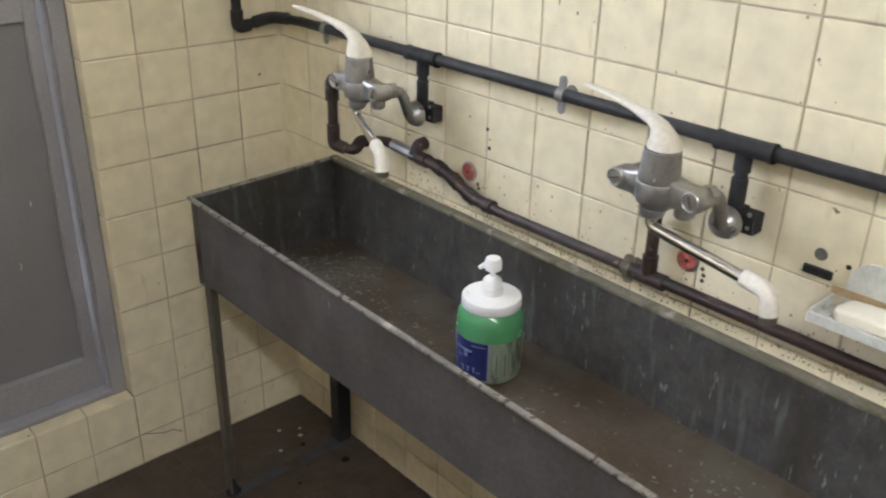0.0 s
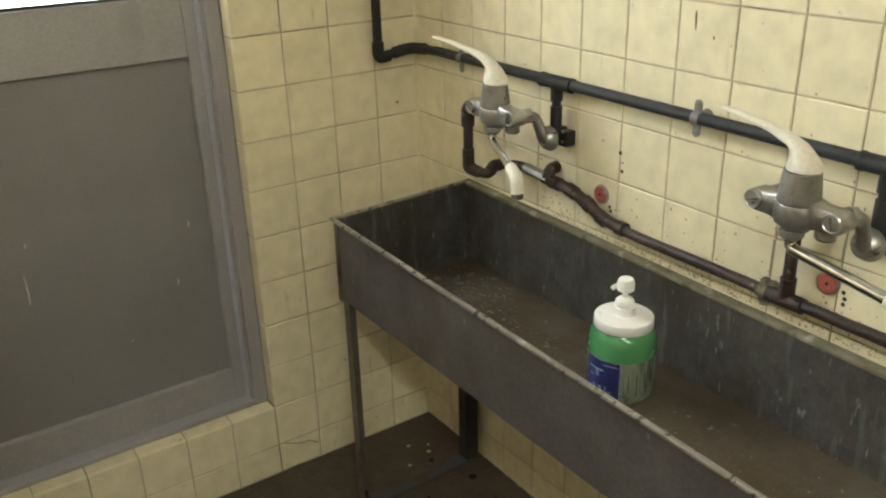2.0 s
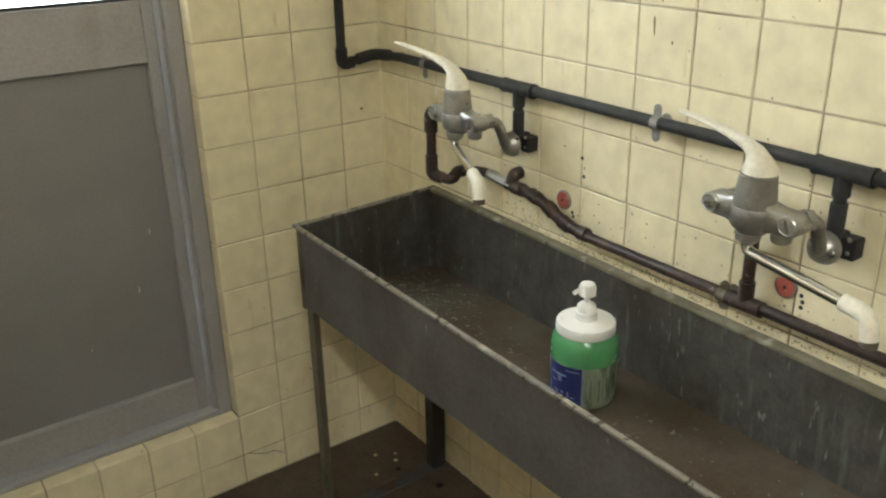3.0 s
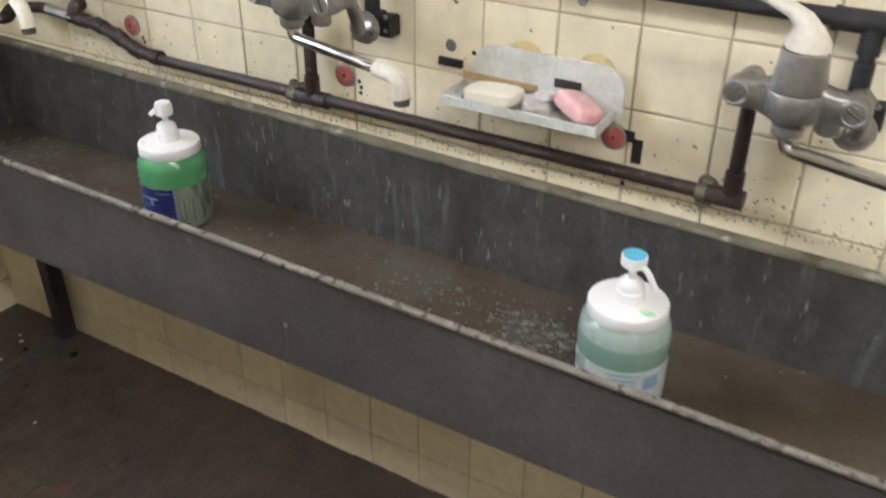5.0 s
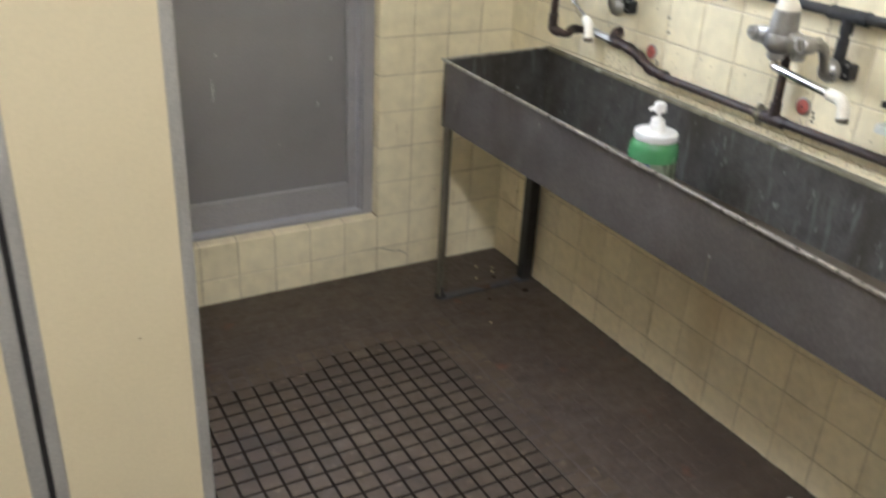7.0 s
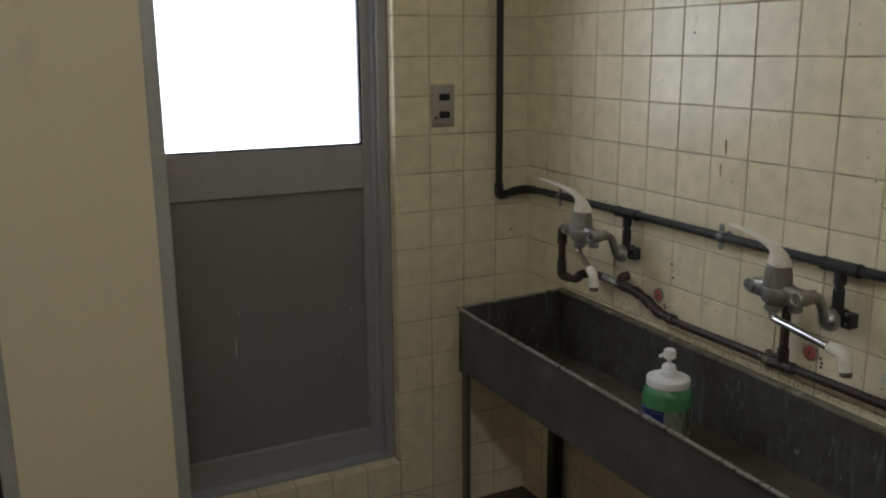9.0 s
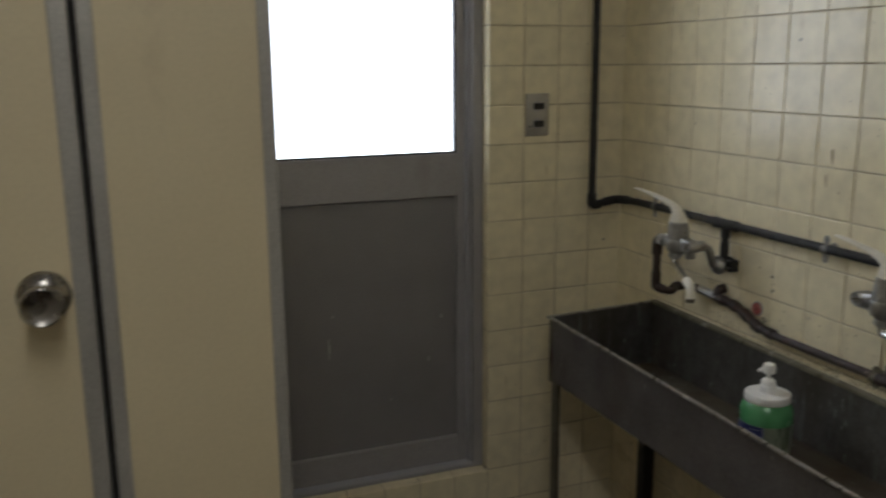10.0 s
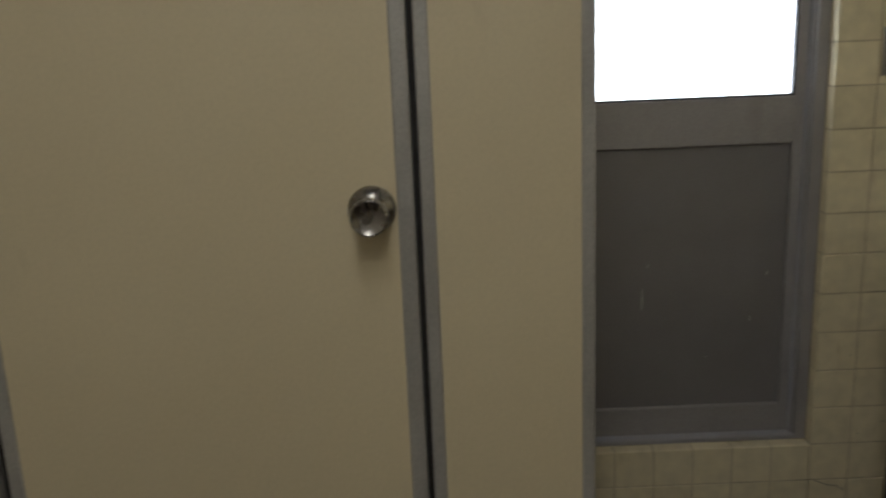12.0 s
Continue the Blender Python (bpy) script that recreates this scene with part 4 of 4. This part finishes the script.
def stall():
    s = thing("stall_partition", ((GX + EX) / 2, YP, 0), "cream laminate toilet stall panel with aluminium edges", "partition")
    part("panel", box((GX + 0.024, YP + 0.001, 0.02), (EX - 0.018, YP + 0.034, 2.02), 0.001, 1), STALL, s)
    part("edge_trim", box((EX - 0.019, YP - 0.0015, 0.02), (EX, YP + 0.0365, 2.02), 0.003, 2), TRIM, s, "aluminium edge trim")
    part("edge_trim", box((GX + 0.005, YP - 0.0015, 0.02), (GX + 0.025, YP + 0.0365, 2.02), 0.003, 2), TRIM, s, "aluminium edge trim")
    part("side_panel", box((EX - 0.034, YP + 0.0365, 0.02), (EX - 0.002, -0.0001, 2.02), 0.001, 1), STALL, s)
    part("plinth", box((GX + 0.012, YP + 0.004, 0.0008), (EX - 0.004, YP + 0.032, 0.02)), TRIM, s)
    part("head_rail", box((GX + 0.007, YP + 0.002, 2.02), (EX, YP + 0.036, 2.05), 0.002, 1), TRIM, s)
    d = thing("stall_door", (-1.8, YP, 0), "closed cream laminate stall door with a round steel knob", "door")
    part("leaf", box((-2.085, YP + 0.001, 0.03), (GX - 0.027, YP + 0.034, 2.0), 0.001, 1), STALL, d)
    part("edge_trim", box((GX - 0.028, YP - 0.0015, 0.03), (GX - 0.004, YP + 0.0365, 2.0), 0.003, 2), TRIM, d, "aluminium edge trim")
    part("edge_trim", box((-2.106, YP - 0.0015, 0.03), (-2.084, YP + 0.0365, 2.0), 0.003, 2), TRIM, d, "aluminium edge trim")
    # dark strip put in as the shade of the open gap
    part("gasket", box((GX - 0.004, YP + 0.014, 0.03), (GX + 0.005, YP + 0.03, 2.0)), GAP, d)
    kx, kz = -1.541, 1.117
    knob = part("rosette", lathe((kx, YP + 0.0012, kz), (0, -1, 0), [(0, 0.0335), (0.004, 0.0335), (0.010, 0.030), (0.016, 0.020), (0.020, 0.0125), (0.032, 0.0115)], 36), KNOB, d, "dull steel rosette", True)
    part("knob", lathe((kx, YP + 0.0012, kz), (0, -1, 0), [(0.028, 0.0125), (0.034, 0.019), (0.044, 0.0245), (0.056, 0.0262), (0.062, 0.0252), (0.064, 0.0228), (0.0615, 0.019), (0.0605, 0.006)], 36), KNOB, knob, "brushed dished steel knob", True)
    part("lock_slot", box((kx - 0.0035, YP - 0.0125, kz + 0.019), (kx + 0.0035, YP - 0.0075, kz + 0.026), 0.001, 1), RUBBER, knob)
    w = thing("stall_partition", (-2.27, YP, 0), "cream laminate toilet stall panel beside the door", "partition")
    part("panel", box((-2.43, YP + 0.001, 0.02), (-2.138, YP + 0.034, 2.02), 0.001, 1), STALL, w)
    part("edge_trim", box((-2.139, YP - 0.0015, 0.02), (-2.120, YP + 0.0365, 2.02), 0.003, 2), TRIM, w, "aluminium edge trim")
    # hinge-side gap, its shade made as a dark strip too
    part("gasket", box((-2.120, YP + 0.014, 0.03), (-2.106, YP + 0.03, 2.0)), GAP, w)
    part("plinth", box((-2.43, YP + 0.004, 0.0008), (-2.13, YP + 0.032, 0.02)), TRIM, w)


stall()

# ---- ceiling lamp, and an added fill lamp south of it ----
def ceiling_lamp(x, y, lit):
    lamp = thing("ceiling_lamp", (x, y, TOP), "unseen white ceiling lamp with a lit diffuser", "lamp", "ceiling lamps")
    part("housing", box((x - 0.12, y - 0.62, TOP - 0.05), (x + 0.12, y + 0.62, TOP - 0.0005), 0.006, 2), WHITE, lamp)
    part("diffuser", box((x - 0.09, y - 0.60, TOP - 0.075), (x + 0.09, y + 0.60, TOP - 0.051), 0.008, 2), lit, lamp, "lit diffuser")


ceiling_lamp(-1.5, -2.4, LAMP_GLOW)
# unseen second lamp, added to throw lower light below the sink
ceiling_lamp(-1.6, -3.6, FILL_GLOW)

# ---- scraps on the floor ----
rng = random.Random(5)
for x, y, r, m, label in ((-0.059, -1.334, 0.0075, WHITE, "small white scrap on the floor"), (-0.10, -0.15, 0.006, STALL, "small pale crumb on the floor"), (-0.13, -0.10, 0.005, STALL, "small pale crumb on the floor"), (-0.17, -0.17, 0.005, STALL, "small pale crumb on the floor"), (-0.27, -0.42, 0.004, STALL, "small pale crumb on the floor"), (-0.085, -0.125, 0.004, STALL, "small pale crumb on the floor"), (-0.115, -0.185, 0.007, FLOOR_JOINT, "small dark crumb on the floor"), (-0.07, -0.30, 0.011, FLOOR_JOINT, "dark clump of dirt on the floor"), (-0.20, -0.30, 0.005, FLOOR_JOINT, "small dark crumb on the floor")):
    c = thing("floor_scrap", (x, y, 0.0008), label, "litter")
    b = bmesh.new()
    bmesh.ops.create_icosphere(b, subdivisions=2, radius=r)
    for v in b.verts:
        v.co = Vector((v.co.x * rng.uniform(0.7, 1.2), v.co.y * rng.uniform(0.7, 1.2), max(0, v.co.z * 0.4) * rng.uniform(0.6, 1.2))) + Vector((x, y, 0.0008))
    part("crumb", b, m, c)


# ---- tiles ----
def tile_mesh(name, w, h, depth=0.005, edge=0.0022, sag=0.0012, material=TILE):
    """A tile lying in its own xy plane with its glazed face towards +z: soft edges, flat face."""
    verts, faces = [], []
    for inset, z in ((0, -depth), (0, -sag), (edge * 0.4, -sag * 0.3), (edge, 0)):
        a, b = w / 2 - inset, h / 2 - inset
        verts += [(-a, -b, z), (a, -b, z), (a, b, z), (-a, b, z)]
    for k in range(3):
        for i in range(4):
            j = (i + 1) % 4
            faces.append((4 * k + i, 4 * k + j, 4 * k + 4 + j, 4 * k + 4 + i))
    faces.append((12, 13, 14, 15))
    me = bpy.data.meshes.new(name)
    me.from_pydata(verts, [], faces)
    me.materials.append(material)
    return me


EAST = Matrix(((0, 0, -1), (-1, 0, 0), (0, 1, 0))).to_4x4()
NORTH = Matrix(((1, 0, 0), (0, 0, -1), (0, 1, 0))).to_4x4()
REVEAL = Matrix(((0, 0, -1), (-1, 0, 0), (0, 1, 0))).to_4x4()
FLAT = Matrix.Identity(4)
JOINT = 0.0027
trng = random.Random(11)
meshes = {}


def lay(name, parent, at, turn, w, h, material=TILE, tilt=0.0035, **shape):
    key = (round(w, 4), round(h, 4), material.name)
    if key not in meshes:
        meshes[key] = tile_mesh(name, w, h, material=material, **shape)
    ob = new(name, meshes[key])
    wobble = Euler((trng.uniform(-tilt, tilt), trng.uniform(-tilt, tilt), trng.uniform(-tilt, tilt) * 0.6)).to_matrix().to_4x4()
    ob.matrix_basis = Matrix.Translation(at) @ turn @ wobble
    ob.parent = parent


def lay_joined(name, parent, spots, turn, w, h, material=TILE, tilt=0.0035, **shape):
    """Tiles past those that can be picked apart, joined into one mesh."""
    src = tile_mesh("one", w, h, material=material, **shape)
    v0 = np.array([v.co[:] for v in src.vertices])
    f0 = [tuple(p.vertices) for p in src.polygons]
    bpy.data.meshes.remove(src)
    verts, faces = [], []
    for at in spots:
        m = np.array((turn @ Euler((trng.uniform(-tilt, tilt), trng.uniform(-tilt, tilt), 0)).to_matrix().to_4x4()).to_3x3())
        k = len(verts)
        verts += [tuple(q) for q in v0 @ m.T + np.array(at)]
        faces += [tuple(k + i for i in f) for f in f0]
    me = bpy.data.meshes.new(name)
    me.from_pydata(verts, [], faces)
    me.materials.append(material)
    ob = new(name, me)
    ob.parent = parent
    tagged(ob, kind="stuff")


ROWS_Z = [(0.0, 0.08), (0.08, 0.19)] + [(Z0 + T * k, Z0 + T * (k + 1)) for k in range(20)] + [(Z0 + T * 20, TOP)]
rest = []
for c in range(44):
    for k, (a, b) in enumerate(ROWS_Z):
        at, h = (0.0, -T * (c + 0.5), (a + b) / 2), b - a - JOINT
        if (c < 20 and k < 13) or (c < 9 and k < 16):
            lay("tile", wall_east, at, EAST, T - JOINT, h, TILE_BROWNER if b < 0.53 else TILE)
        elif abs(b - a - T) < 1e-6:
            rest.append(at)
        else:
            lay("tile", wall_east, at, EAST, T - JOINT, h)
# specks of grime, thickest just above the sink's back rim
grime_rng = random.Random(8)
grime = bmesh.new()
for n in range(2600):
    gy = -grime_rng.uniform(0.45, 2.5)
    gz = 0.728 + grime_rng.expovariate(1 / 0.022) if n < 2250 else grime_rng.uniform(0.75, 1.35)
    size = 0.0003 + 0.0021 * grime_rng.random() ** 2.5
    if gz > 1.4:
        continue
    ring = [(gy + size * grime_rng.uniform(0.5, 1.2) * math.cos(q), gz + 1.3 * size * grime_rng.uniform(0.5, 1.2) * math.sin(q)) for q in [2 * math.pi * k / 6 for k in range(6)]]
    rings_to_mesh([[(0.0006, py, pz) for py, pz in ring], [(-0.0005, py, pz) for py, pz in ring]], grime)
tagged(part("grime_specks", grime, WALL_GRIME, wall_east), kind="stuff")
lay_joined("far_tiles", wall_east, rest, EAST, T - JOINT, T - JOINT)
for c in range(4):
    for a, b in ROWS_Z:
        lay("tile", wall_north, (-T * (c + 0.5), 0.0, (a + b) / 2), NORTH, T - JOINT, b - a - JOINT)
for c in range(4, 11):
    for a, b in ROWS_Z[:2]:
        lay("tile", wall_north, (-T * (c + 0.5), 0.0, (a + b) / 2), NORTH, T - JOINT, b - a - JOINT)
    lay("sill_tile", wall_north, (-T * (c + 0.5), FY / 2 + 0.001, Z0), FLAT, T - JOINT, FY - 0.002)
for a, b in ROWS_Z[2:19]:
    lay("reveal_tile", wall_north, (DOOR_R, FY / 2 + 0.001, (a + b) / 2), REVEAL, FY - 0.002, b - a - JOINT, tilt=0.0)

P = 0.0472
near, far = [], []
for i in range(45):
    for j in range(97):
        x, y = MX - P * (i + 0.5), MY - P * (j + 0.5)
        if x < WEST or y < SOUTH:
            continue
        at = (x + trng.uniform(-0.0006, 0.0006), y + trng.uniform(-0.0006, 0.0006), trng.uniform(-0.0004, 0.0006))
        if i < 14 and j < 21:
            lay("floor_tile", floor, at, FLAT, P - 0.0078, P - 0.0078, FLOOR_TILE, 0.006, depth=0.004, edge=0.003, sag=0.0014)
        else:
            far.append(at)
lay_joined("far_floor_tiles", floor, far, FLAT, P - 0.0078, P - 0.0078, FLOOR_TILE, 0.006, depth=0.004, edge=0.003, sag=0.0014)
# joints silted up towards the worn margin
silt_v, silt_f = [], []
for i in range(45):
    for j in range(97):
        x, y = MX - P * (i + 0.5), MY - P * (j + 0.5)
        if x < WEST or y < SOUTH:
            continue
        edge = min(i, j) + 1.7 * noise.noise((x * 4.3, y * 4.3, 1.7))
        level = -0.0024 + 0.0021 * max(0.0, min(1.0, 1 - edge / 1.5)) + trng.uniform(-0.0002, 0.0002)
        if level < -0.0021:
            continue
        k = len(silt_v)
        h = P / 2
        silt_v += [(x + a * h, y + b * h, z) for z in (-0.0026, level) for a, b in ((-1, -1), (1, -1), (1, 1), (-1, 1))]
        silt_f += [(k + 4, k + 5, k + 6, k + 7)] + [(k + q, k + (q + 1) % 4, k + 4 + (q + 1) % 4, k + 4 + q) for q in range(4)]
silt = bpy.data.meshes.new("joint_silt")
silt.from_pydata(silt_v, [], silt_f)
silt.materials.append(FLOOR_FILM)
silt_ob = tagged(new("joint_silt", silt), kind="stuff")
silt_ob.parent = floor
# tiles half lost under the worn margin
shallow, deep = [], []
for i in range(-8, 45):
    for j in range(-7, 97):
        if i >= 0 and j >= 0:
            continue
        x, y = MX - P * (i + 0.5), MY - P * (j + 0.5)
        depth = max(-i if i < 0 else 0, -j if j < 0 else 0)
        worn = noise.noise((x * 3.1, y * 3.1, 0.4))
        if x < WEST or y < SOUTH or trng.random() < 0.06 * depth + 0.5 * worn:
            continue
        spot = (x, y, trng.uniform(0.0003, 0.0009) - 0.00005 * depth)
        (shallow if depth < 1.2 + 1.6 * worn else deep).append(spot)
lay_joined("worn_floor_tiles", floor, shallow, FLAT, P - 0.0078, P - 0.0078, FLOOR_FILM, 0.005, depth=0.003, edge=0.003, sag=0.0012)
lay_joined("sunk_floor_tiles", floor, deep, FLAT, P - 0.0084, P - 0.0084, FLOOR_FILM, 0.004, depth=0.003, edge=0.003, sag=0.0010)
